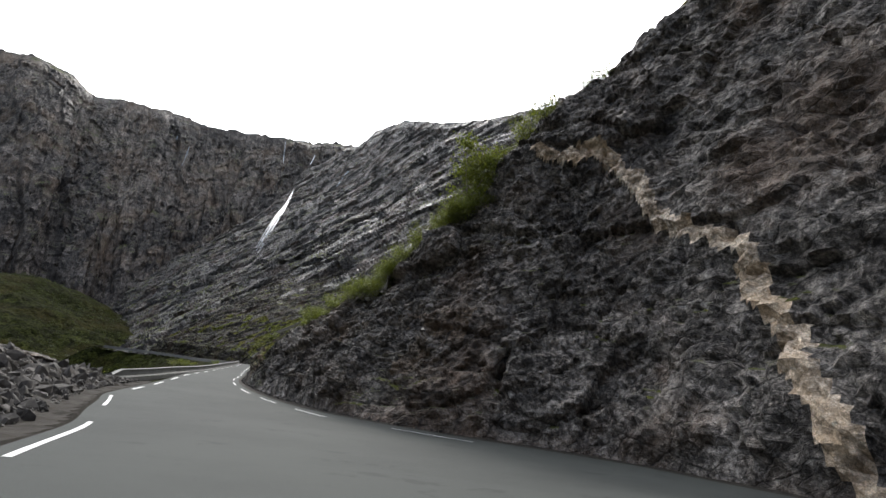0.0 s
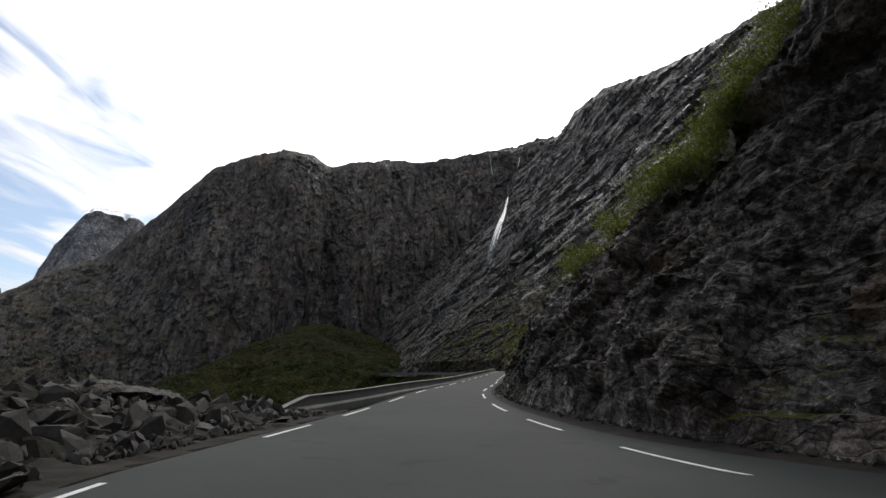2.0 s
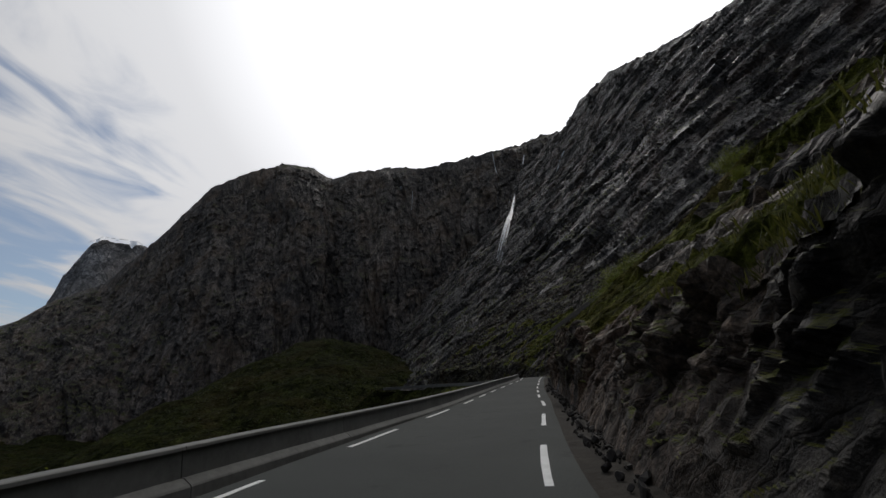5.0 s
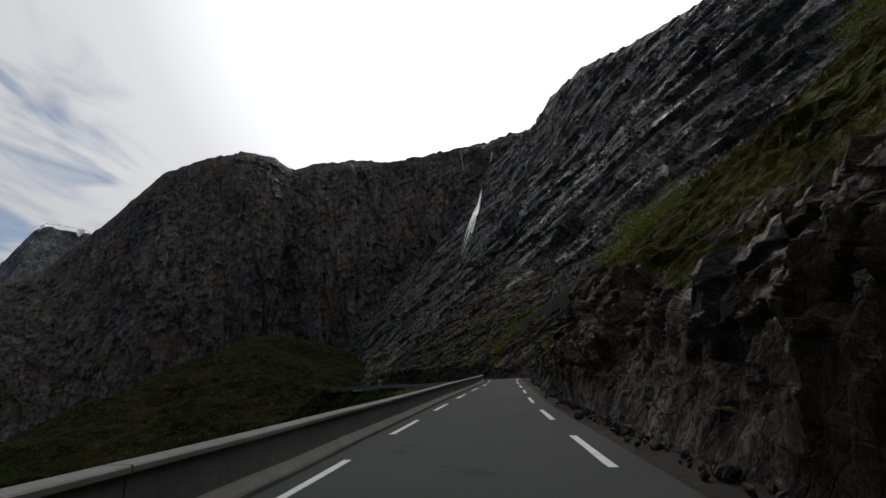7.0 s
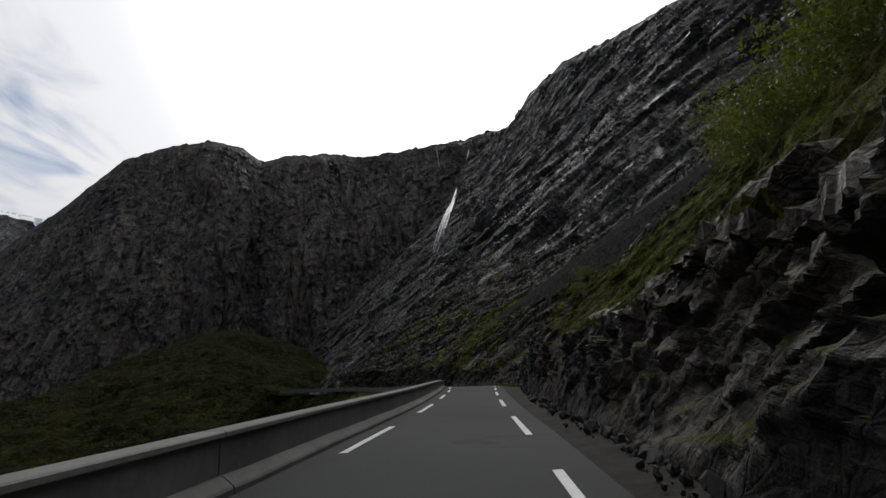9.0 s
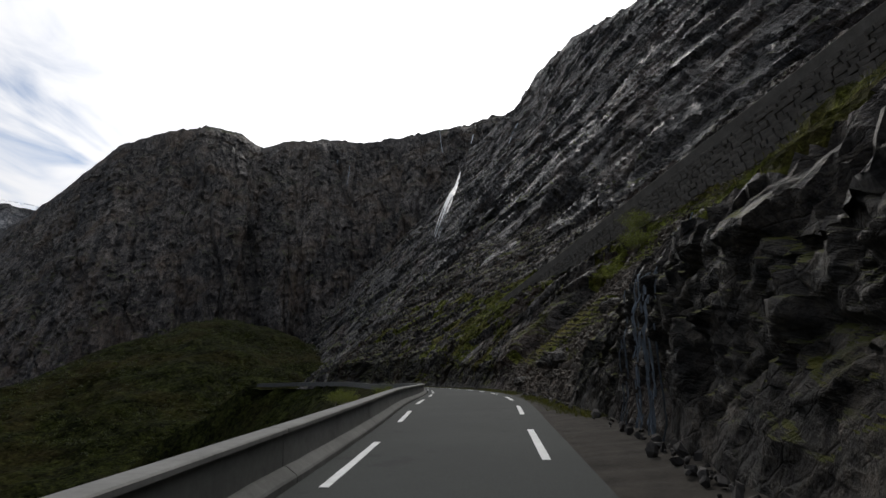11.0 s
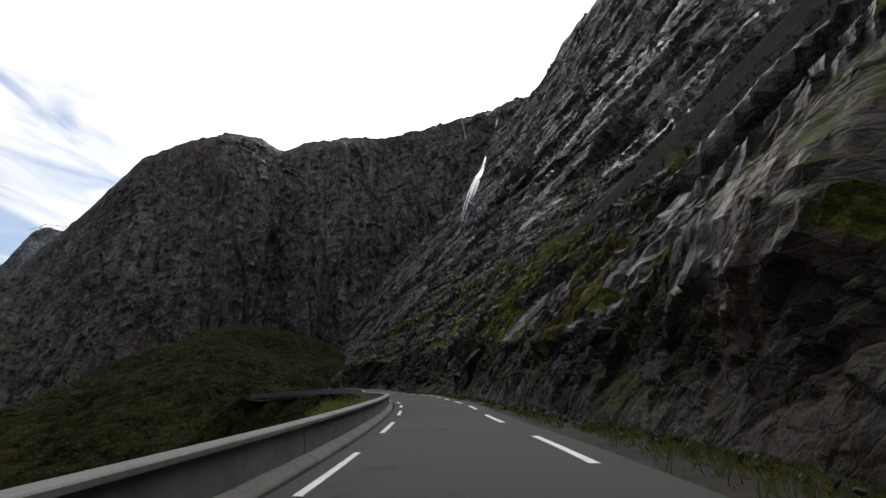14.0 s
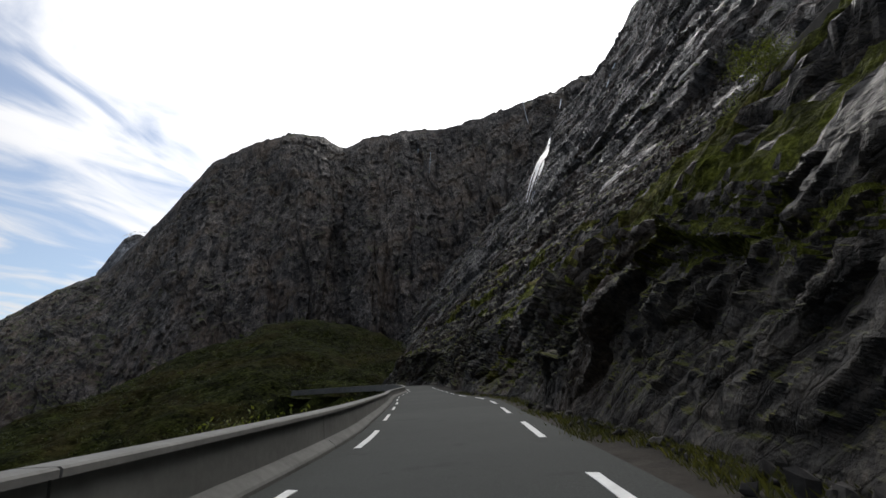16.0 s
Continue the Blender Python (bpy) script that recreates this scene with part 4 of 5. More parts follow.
# -- waterfalls
def ribbon(name, path, widths, parent, label, salt, lumps=0.25):
    """A sheet of falling water down a line of places, with frayed edges, bulging from the rock towards the road."""
    pts = smooth_line([(*p, w) for p, w in zip(path, widths)], 2.5) if abs(path[0][1] - path[-1][1]) + abs(path[0][0] - path[-1][0]) > 8 else np.array([[*(np.array(path[0]) * (1 - t) + np.array(path[-1]) * t), widths[0] * (1 - t) + widths[-1] * t] for t in np.linspace(0, 1, 40)])
    if len(pts) < 24:
        u = np.linspace(0, 1, 40)
        pts = np.stack([np.interp(u, np.linspace(0, 1, len(pts)), pts[:, k]) for k in range(4)], 1)
    look_dir = np.array([-4.0, 30.0]) - pts[:, :2]
    look_dir /= np.linalg.norm(look_dir, axis=1, keepdims=True)
    side = np.stack([-look_dir[:, 1], look_dir[:, 0]], 1)
    v = np.linspace(-1, 1, 13)
    key = np.stack([pts[:, 2] / 6, np.full(len(pts), salt * 1.7), np.zeros(len(pts))], 1)
    wl_, wr_ = pts[:, 3] * (1 + 0.45 * fbm(key, 3, salt)), pts[:, 3] * (1 + 0.45 * fbm(key + 9, 3, salt + 3))
    half = np.where(v[None] < 0, wl_[:, None], wr_[:, None]) * v[None] * 0.5
    bulge = (1 - v ** 2)[None] * pts[:, 3:4] * lumps
    P = np.stack([pts[:, None, 0] + side[:, None, 0] * half + look_dir[:, None, 0] * bulge, pts[:, None, 1] + side[:, None, 1] * half + look_dir[:, None, 1] * bulge, pts[:, None, 2] + 0 * half], -1)
    flat = P.reshape(-1, 3)
    w = max(widths)
    P[..., :2] += (0.10 * w * fbm(np.stack([flat[:, 0] * 3 / w, flat[:, 1] * 3 / w, flat[:, 2] * 0.4 / w], 1), 3, salt)).reshape(P.shape[:2])[..., None] * look_dir[:, None, :]
    ob = sheet(name, P, WATER, True)
    ob.parent = parent
    return ob



def strands(name, path, widths, parent, count, thin, seed):
    """A fall of many strands side by side, each with its own length, that fray at the edges."""
    r = np.random.default_rng(seed)
    line = smooth_line([(*p, w) for p, w in zip(path, widths)], 3.0)
    for k in range(count):
        at = float(np.clip(r.normal(0, 0.42), -1, 1))
        a = int(len(line) * r.uniform(0, 0.5) * (0.25 + abs(at)))
        b = int(len(line) * (1 - r.uniform(0, 0.45) * (0.2 + abs(at))))
        seg = line[a:max(b, a + 5)]
        drift = r.normal(0, 0.12)
        x = seg[:, 0] + seg[:, 3] * (at + drift * np.linspace(0, 1, len(seg))) * 0.5
        pts = [(x[i], seg[i, 1] - 0.6 * (1 - at * at) * seg[i, 3] * 0.3, seg[i, 2]) for i in range(len(seg))]
        w = thin * r.uniform(0.4, 1.5)
        ribbon(name, pts[::max(1, len(pts) // 6)], [w * q for q in (0.4, 0.9, 1.0, 1.1, 1.0, 0.8, 0.5, 0.4)][:len(pts[::max(1, len(pts) // 6)])], parent, "", 300 + seed + 7 * k)


falls = thing("waterfall", "white waterfall in two leaps down the dark headwall", "waterfall", kind="structure")
UPPER = [(-26.4, 701, 401), (-27.5, 660, 360), (-29.0, 614, 320)]
strands("upper_strand", UPPER, [6, 7, 5], falls, 6, 0.5, 3)
strands("strand", [(-37.6, 536, 249), (-37.4, 470, 203), (-38.6, 416, 168), (-41.6, 362, 125), (-43.6, 338, 99)], [1.2, 3.4, 6.2, 5.6, 2.6], falls, 18, 0.75, 7)
rills = thing("rills", "thin white rills running down the cliffs", "stream", kind="structure")
ribbon("rill", [(-77.5, 686, 385), (-73, 668, 352), (-69, 648, 330)], [1.0, 0.9, 0.5], rills, "", 11)
ribbon("rill", [(22.2, 426, 240.5), (17, 418, 225), (12.7, 410, 212.5)], [1.2, 1.5, 0.7], rills, "", 13)
ribbon("rill", [(-215, 698, 345), (-213, 690, 330), (-212, 680, 305)], [1.2, 1.0, 0.5], rills, "", 17)
ribbon("rill", [(-246, 735, 375), (-245, 728, 355), (-243, 715, 330)], [1.5, 1.2, 0.6], rills, "", 19)


def on_rock(y, off):
    """A place on the rock's surface: the station nearest to y along the foot, at the distance off behind the foot."""
    F, out, base = FRAME
    i = int(np.argmin(abs(F[:, 1] - y) + 1000 * (F[:, 0] > 30)))
    j = int(np.argmin(abs(CUT_O[i] - off)))
    return CUT_P[i, j], CUT_N[i, j]


FRAME = rock_frame()
# -- the little fall by the roadside
FALL_Y = -23.3
brook = thing("roadside_fall", "thin white fall spilling over the wet roadside rock", "waterfall", kind="structure")
spill = np.random.default_rng(27)
THREADS = [(y0 + spill.normal(0, 0.16), h0 + spill.uniform(-0.5, 0.4), spill.uniform(0.0012, 0.0036), 400 + k) for k in range(28) for y0, h0 in [((20.0, 3.6), (20.6, 3.4), (21.6, 4.4), (22.7, 2.5))[k % 4]]]
THREADS += [(FALL_Y + dy, h0, w, 61 + k) for k, (dy, h0, w) in enumerate(((0, 1.3, 0.014), (0.12, 1.1, 0.010), (-0.1, 0.9, 0.008)))]
for y, top, w, salt in THREADS:
    F, out, base = FRAME
    i = int(np.argmin(abs(F[:, 1] - y)))
    rows = [j for j in range(1, CUT_ROWS + 40) if CUT_H[i, j] <= top][::-1]
    pts = np.array([CUT_P[i, j] for j in rows])
    # water leaves the ledges and drops: never further in than the lip above it
    reach = np.maximum.accumulate(-(pts[:, :2] - F[i, :2]) @ out[i])
    k = np.ones(9) / 9
    reach = np.convolve(np.r_[np.repeat(reach[0], 4), reach, np.repeat(reach[-1], 4)], k, "valid") + 0.05
    pts[:, :2] = F[i, :2] - out[i] * reach[:, None]
    side = np.array([-out[i, 1], out[i, 0], 0])
    v = np.linspace(-1, 1, 7)
    key = np.stack([pts[:, 2] * 1.5, np.full(len(pts), salt), 0 * pts[:, 2]], 1)
    W = w * (0.6 + 0.9 * np.abs(fbm(key, 2, salt)))
    P = pts[:, None, :] + side[None, None, :] * (W[:, None, None] * v[None, :, None] + 0.035 * fbm(key * 3.2, 3, salt + 1)[:, None, None])
    P[..., :2] -= out[i][None, None, :] * (0.03 * (1 - v ** 2))[None, :, None]
    # the thin water breaks up into drops and threads on its way down
    wet = fbm(key * np.array([3.2, 1, 1]), 3, salt + 5) > 0.05
    edges = np.flatnonzero(np.diff(np.r_[0, wet.astype(int), 0]))
    for a, b in zip(edges[::2], edges[1::2]):
        if b - a > 3:
            ob = sheet("water_strand", P[a:b], WATER, True)
            ob.parent = brook



# -- the stone wall that carries the upper road
def hull(rng, size, points=9, flatten=0.75):
    """An angular stone: the hull of a few scattered points, worn at its corners."""
    bm = bmesh.new()
    for _ in range(points):
        p = rng.normal(size=3)
        p = p / np.linalg.norm(p) * (0.82 + 0.25 * rng.random())
        bm.verts.new(Vector((p[0] * size, p[1] * size * 0.85, p[2] * size * flatten)))
    bmesh.ops.convex_hull(bm, input=bm.verts)
    for v in [v for v in bm.verts if not v.link_faces]:
        bm.verts.remove(v)
    bmesh.ops.recalc_face_normals(bm, faces=bm.faces)
    return bm


def mesh_of(name, bm, material):
    me = bpy.data.meshes.new(name)
    bm.to_mesh(me)
    bm.free()
    me.materials.append(material)
    return me


def joined(name, meshes, places, material, parent=None, label="", category="", kind="stuff"):
    """Many copies of a few meshes laid into one mesh."""
    V, Fc, base = [], [], 0
    data = []
    for me in meshes:
        co = np.zeros(len(me.vertices) * 3)
        me.vertices.foreach_get("co", co)
        data.append((co.reshape(-1, 3), [tuple(p.vertices) for p in me.polygons]))
    for k, m in places:
        co, faces = data[k]
        M = np.array(m)
        V.append(co @ M[:3, :3].T + M[:3, 3])
        Fc += [tuple(i + base for i in f) for f in faces]
        base += len(co)
    me = bpy.data.meshes.new(name)
    me.from_pydata(np.vstack(V).tolist(), [], Fc)
    me.materials.append(material)
    ob = new(name, me)
    ob.parent = parent
    return tagged(ob, label, category, kind=kind)


rng = np.random.default_rng(5)
ROCKS = [mesh_of("stone", hull(rng, 1.0, 13 + k % 5, 0.5 + 0.08 * (k % 5)), STONE) for k in range(10)]


SCREE_ROCKS = []
for rock in ROCKS:
    rock = rock.copy()
    rock.materials[0] = SCREE_STONE
    SCREE_ROCKS.append(rock)


def wall_block(rng):
    bm = bmesh.new()
    bmesh.ops.create_cube(bm, size=1.0)
    for v in bm.verts:
        v.co += Vector(rng.uniform(-0.09, 0.09, 3))
    bmesh.ops.bevel(bm, geom=list(bm.edges), offset=0.07, segments=1, affect="EDGES")
    return bm


WALL_STONE = plain_material("wall_stone", (0.040, 0.035, 0.029), (0.15, 0.135, 0.115), 1.1, 0.85, 0.03)
BLOCKS = [mesh_of("stone", wall_block(rng), WALL_STONE) for k in range(6)]


def wall_top(y):
    return np.array([10 - 0.40 * (y - 73), y, 22.0 - 0.10 * (y - 73)])


def retaining_wall():
    wall = thing("retaining_wall", "dry stone retaining wall with a concrete kerb under the upper road", "wall")
    ys = np.linspace(22, 172, 60)
    line = np.array([wall_top(y) for y in ys])
    swept("coping", line[::-1], [(-0.12, -0.9), (-0.12, 0.0), (-0.07, 0.06), (0.4, 0.06), (0.45, 0.0), (0.45, -0.9)], COPING_DULL, wall, "weathered grey concrete kerb")
    swept("core", line[::-1] + np.array([0, 0, -0.9]), [(0.1, -6), (0.05, 0), (0.9, 0), (0.9, -6)], GRAVEL, wall)
    along = np.array([-0.40, 1.0, -0.10]); along /= np.linalg.norm(along)
    outward = np.array([-1.0, -0.40, 0]); outward /= np.linalg.norm(outward)
    turn = math.atan2(along[1], along[0])
    r = np.random.default_rng(8)
    near, rest = [], []
    z = -0.95
    for course in range(11):
        tall = r.uniform(0.34, 0.56)
        y = 24 + r.uniform(0, 0.6)
        while y < 168:
            w = r.uniform(0.45, 1.05)
            at = wall_top(y + w / 2) + np.array([0, 0, z - tall / 2]) + outward * (r.uniform(-0.06, 0.10) + 0.05 * course)
            m = Matrix.LocRotScale(Vector(at), Euler((r.uniform(-0.05, 0.05), r.uniform(-0.05, 0.05), turn + r.uniform(-0.06, 0.06))), Vector((w * 1.04, 0.55, tall * 1.02)))
            (near if 46 < y < 80 and course < 7 else rest).append((int(r.integers(6)), m))
            y += w
        z -= tall
    for k, m in near[:300]:
        ob = new("stone", BLOCKS[k])
        ob.parent = wall
        ob.matrix_basis = m
    joined("stones", BLOCKS, rest + near[300:], WALL_STONE, wall)
    return wall


COPING_DULL = plain_material("dull_concrete", (0.075, 0.069, 0.060), (0.15, 0.139, 0.122), 0.9, 0.95, 0.01, spec=0.1)
retaining_wall()
ur = np.array([wall_top(y) for y in np.linspace(22, 172, 60)])
upper_road = sheet("upper_road", np.stack([ur + np.array([0.45, 0.18, 0.0]), ur + np.array([3.0, 1.2, 0.0]), ur + np.array([6.5, 2.6, 0.1])], 1), ASPHALT, True)
tagged(upper_road, "asphalt of the next leg of the road above", "road", kind="structure")


# -- scree beside the road
def scree():
    heap = thing("scree", "slope of grey fallen stones with turf between", "scree")
    r = np.random.default_rng(12)
    F, out, base = FRAME
    big, small = [], []
    rows = np.where((F[:, 1] > 27.5) & (F[:, 1] < 54) & (F[:, 0] < 20))[0]
    while len(big) < 300 or len(small) < 11000:
        i = int(r.choice(rows))
        off = r.uniform(0.0, 1.0) ** 1.15 * 22
        j = int(np.argmin(abs(CUT_O[i] - off)))
        p, n = CUT_P[i, j], CUT_N[i, j]
        if F[i, 1] > 49.5 + 0.22 * (off - 2) or (F[i, 1] > 46 and off < 5 and r.random() < 0.6):
            continue
        size = float(np.clip(r.lognormal(-2.65, 0.52), 0.035, 0.24))
        m = Matrix.LocRotScale(Vector(p + n * size * 0.28), Euler(r.uniform(0, 6.3, 3)), Vector((size, size * r.uniform(0.7, 1.2), size * r.uniform(0.6, 1.0))))
        if size > 0.11 and off < 13 and len(big) < 300:
            big.append((int(r.integers(10)), m))
        elif len(small) < 11000:
            small.append((int(r.integers(10)), m))
    for k, m in big:
        ob = new("stone", SCREE_ROCKS[k])
        ob.parent = heap
        ob.matrix_basis = m
    joined("rubble", SCREE_ROCKS, small, SCREE_STONE, heap)


scree()


# -- fallen stones in the ditch
def ditch():
    r = np.random.default_rng(14)
    F, out, base = FRAME
    rows = np.where((F[:, 1] > -78) & (F[:, 1] < 110) & (F[:, 0] < 30))[0]
    put = []
    for _ in range(2600):
        i = int(r.choice(rows))
        off = r.normal(-0.1, 0.16)
        size = float(np.clip(r.lognormal(-2.95, 0.55), 0.02, 0.17))
        p = np.array([F[i, 0] + out[i, 0] * off, F[i, 1] + out[i, 1] * off, base[i] + 0.02 + size * 0.25])
        put.append((int(r.integers(10)), Matrix.LocRotScale(Vector(p), Euler(r.uniform(0, 6.3, 3)), Vector((size, size, size * 0.8)))))
    joined("ditch_stones", ROCKS, put, STONE, None, "small fallen stones along the foot of the rock", "stones")


ditch()


# the gravel strip between asphalt and rock
def verge():
    F, out, base = FRAME
    keep = (F[:, 1] > -100) & (F[:, 1] < 175)
    f, o, b = F[keep], out[keep], base[keep]
    v = np.array([0.6, 0.2, -0.2, -0.8, -2.4])
    P = np.stack([f[:, None, 0] + o[:, None, 0] * v, f[:, None, 1] + o[:, None, 1] * v, b[:, None] + np.array([0.10, 0.04, -0.01, -0.05, -0.16])[None]], -1)
    P[..., 2] += 0.03 * fbm(P.reshape(-1, 3) / 0.5, 2, 4).reshape(P.shape[:2])
    return sheet("verge", P, GRAVEL, True)


tagged(verge(), "narrow dark gravel verge under the rock", "verge", kind="structure")


# -- rocks heaped on the outer side of the bend
def boulder(at, size, turn, salt, label, stretch=(1, 1, 1)):
    bm = bmesh.new()
    bmesh.ops.create_icosphere(bm, subdivisions=4, radius=1.0)
    co = np.array([v.co for v in bm.verts])
    f = facets(co * 1.1 + salt, salt, 1.0, 0.06) * 0.26 + facets(co * 3.1 + salt, salt + 5, 1.0) * 0.04 + fbm(co * 6, 2, salt) * 0.03
    for v, k in zip(bm.verts, f):
        v.co *= 1 + k
        v.co = Vector((v.co.x * stretch[0], v.co.y * stretch[1], max(-0.55, v.co.z) * stretch[2]))
    me = mesh_of("boulder", bm, BOULDER_ROCK)
    ob = new("boulder", me)
    ob.matrix_basis = Matrix.LocRotScale(Vector(at), Euler((0, 0, turn)), Vector((size, size, size)))
    return tagged(ob, label, "boulder", "boulders by the bend")


BOULDER_ROCK = rock_material("boulder_rock", (0.040, 0.035, 0.030), (0.135, 0.120, 0.104), (0.11, 0.08, 0.058), 0.6, (0, 0, 0), 1.5)
boulder((-6.5, -71.0, -3.75), 1.25, 0.5, 3, "broad flat dark boulder on the rubble by the bend", (2.0, 1.2, 0.75))
boulder((-3.9, -75.0, -4.2), 0.75, 1.2, 7, "upright grey boulder with a mossy face in the rubble", (0.9, 0.8, 1.0))
boulder((-8.2, -80.5, -3.9), 1.5, 0.2, 11, "large angular grey boulder standing on the rubble", (1.3, 1.0, 1.0))
boulder((-6.5, -76.5, -4.2), 1.0, 2.0, 13, "pale tilted slab of broken rock on the rubble", (1.6, 0.8, 0.6))
boulder((-10.5, -75.0, -3.6), 1.1, 2.6, 17, "rough grey boulder at the back of the rubble", (1.3, 1.0, 0.9))
boulder((-4.6, -79.0, -4.45), 0.7, 0.9, 19, "low broken boulder in front of the rubble", (1.3, 0.9, 0.7))
boulder((-3.2, -83.5, -4.7), 0.6, 0.1, 23, "small pale boulder at the edge of the road", (1.2, 0.9, 0.7))
boulder((-7.5, -87.0, -4.2), 1.0, 1.7, 29, "grey block of rock beside the bend", (1.2, 1.0, 0.9))


def heap_z(x, y):
    d = np.maximum(0, np.interp(y, EDGE[:, 1], EDGE[:, 0]) - 1.3 - x)
    return np.interp(d, [0, 2.5, 6, 11, 16], [0, 0.45, 1.2, 1.0, -0.6]) * np.interp(y, [-100, -93, -72, -66], [0.2, 1, 1, 0.15])


def rubble_heap():
    x = np.linspace(-20, 7, 110)
    y = np.linspace(-112, -64, 190)
    X, Y = np.meshgrid(x, y, indexing="ij")
    xl = np.interp(Y, EDGE[:, 1], EDGE[:, 0])
    d = xl - X
    Z = road_z(Y) - 0.03 + heap_z(X, Y) - np.where(d < 0.1, 0.4, 0)
    fl = np.stack([X, Y, Z], -1).reshape(-1, 3)
    Z = Z + (np.clip(d.reshape(-1) / 3, 0, 1) * (0.35 * facets(fl / 1.1, 5, 1.0) + 0.14 * facets(fl / 0.45, 6, 1.0))).reshape(Z.shape) - 1.2 * np.clip((d - 13) / 4, 0, 3)
    return sheet("rubble_bank", np.stack([X, Y, Z], -1), GRAVEL)


tagged(rubble_heap(), "bank of broken rock and gravel on the outer side of the bend", "rubble", kind="structure")


def rubble():
    r = np.random.default_rng(21)
    heap = thing("rubble_heap", "heap of angular grey rubble beside the bend", "rubble")
    big, small = [], []
    for _ in range(4200):
        y = r.uniform(-100, -65)
        xl = float(np.interp(y, EDGE[:, 1], EDGE[:, 0]))
        d = 0.9 + abs(r.normal(0, 1)) * 4.2
        x = xl - d
        size = float(np.clip(r.lognormal(-2.1, 0.65), 0.04, 0.6)) * min(1, 0.35 + d / 4)
        z = float(road_z(y)) - 0.03 + float(heap_z(x, y)) + size * 0.22
        m = Matrix.LocRotScale(Vector((x, y, z)), Euler(r.uniform(0, 6.3, 3)), Vector((size * 1.2, size, size * 0.7)))
        (big if size > 0.17 and len(big) < 280 else small).append((int(r.integers(10)), m))
    for k, m in big:
        ob = new("stone", ROCKS[k])
        ob.parent = heap
        ob.matrix_basis = m
    joined("rubble", ROCKS, small, STONE, heap)


rubble()


# -- growth
def limb(bm, a, b, r0, r1, sides=5):
    a, b = Vector(a), Vector(b)
    q = (b - a).to_track_quat("Z", "Y")
    rings = []
    for p, r in ((a, r0), (b, r1)):
        rings.append([bm.verts.new(p + q @ Vector((math.cos(t) * r, math.sin(t) * r, 0))) for t in (2 * math.pi * k / sides for k in range(sides))])
    for k in range(sides):
        bm.faces.new((rings[0][k], rings[0][(k + 1) % sides], rings[1][(k + 1) % sides], rings[1][k]))


def shrub(name, label, category, tall, spread, leaves, seed, leaf=0.07, stems=5, group="", sparse=0.16):
    """A birch shrub: leaning stems that fork into twigs, with small leaves in loose clumps round the twig ends."""
    r = np.random.default_rng(seed)
    root = thing(name, label, category, (0, 0, 0), group)
    wood = bmesh.new()
    tips = []
    for k in range(stems):
        a = 2 * math.pi * (k + r.random() * 0.6) / stems
        p = Vector((0.06 * math.cos(a), 0.06 * math.sin(a), -0.15))
        d = Vector((math.cos(a) * spread * 0.5, math.sin(a) * spread * 0.5, tall)) * 0.33
        rad = 0.018 * tall
        for step in range(3):
            e = p + d * r.uniform(0.8, 1.1) + Vector(r.normal(0, 0.05 * tall, 3))
            limb(wood, p, e, rad, rad * 0.65)
            for t in range(3):
                w = e + Vector((r.normal(0, 0.2) * spread, r.normal(0, 0.2) * spread, abs(r.normal(0.1, 0.12)) * tall))
                limb(wood, e, w, rad * 0.4, rad * 0.15, 4)
                tips.append(w)
                if step:
                    tips.append(e.lerp(w, 0.6))
            p, rad = e, rad * 0.65
    part("stem", wood, BARK, root)
    V, Fc = [], []
    for k in range(leaves):
        c = tips[int(r.integers(len(tips)))]
        at = np.array(c) + r.normal(0, sparse * spread, 3) * np.array([1, 1, 0.75])
        u = r.normal(size=3); u /= np.linalg.norm(u)
        w = np.cross(u, r.normal(size=3)); w /= np.linalg.norm(w)
        s_ = leaf * r.uniform(0.6, 1.3)
        n0 = len(V)
        V += [at - u * s_, at + w * s_ * 0.45, at + u * s_, at - w * s_ * 0.45]
        Fc.append((n0, n0 + 1, n0 + 2, n0 + 3))
    me = bpy.data.meshes.new("foliage")
    me.from_pydata([tuple(v) for v in V], [], Fc)
    me.materials.append(LEAF)
    ob = new("foliage", me)
    ob.parent = root
    return root


def plant(ob, spots, r):
    """Stand the first at the first spot and copies at the others."""
    for k, (p, size) in enumerate(spots):
        m = Matrix.LocRotScale(Vector(p), Euler((0, 0, r.uniform(0, 6.3))), Vector((1, 1, 1)))
        if k == 0:
            ob.matrix_basis = m @ Matrix.Diagonal((size, size, size, 1))
        else:
            c = copy_thing(ob, m)
            c.scale = (size, size, size)


r = np.random.default_rng(33)
F, out, base = FRAME
edge_rows = [i for i in range(len(F)) if -81.5 < F[i, 1] < -58 and F[i, 0] < 24 and (F[i, 1] < -67 or i % 4 == 0)]


def edge_spot(i, back):
    j = int(np.argmin(abs(CUT_O[i] - (CUT_O[i, CUT_ROWS] + back))))
    return CUT_P[i, j] - np.array([0, 0, 0.05])


def edge_at(x):
    return min(edge_rows, key=lambda i: abs(F[i, 0] - x))


low = shrub("birch_shrub", "low bright green birch shrub on the turf edge of the rock", "shrub", 1.1, 1.3, 2200, 41, 0.055, 6, "shrubs on the rock edge")
plant(low, [(edge_spot(int(r.choice(edge_rows)), r.uniform(-0.1, 1.2)), r.uniform(0.5, 1.3)) for _ in range(40)], r)
tall_shrub = shrub("birch_shrub", "taller leafy birch shrub leaning out from the rock edge", "shrub", 2.2, 1.7, 3000, 43, 0.07, 5, "shrubs on the rock edge")
plant(tall_shrub, [(edge_spot(edge_at(x), b), s_) for x, b, s_ in ((13.2, 1.0, 0.8), (16.5, 1.2, 0.75), (19.5, 1.6, 1.05), (20.8, 2.2, 1.2))], r)
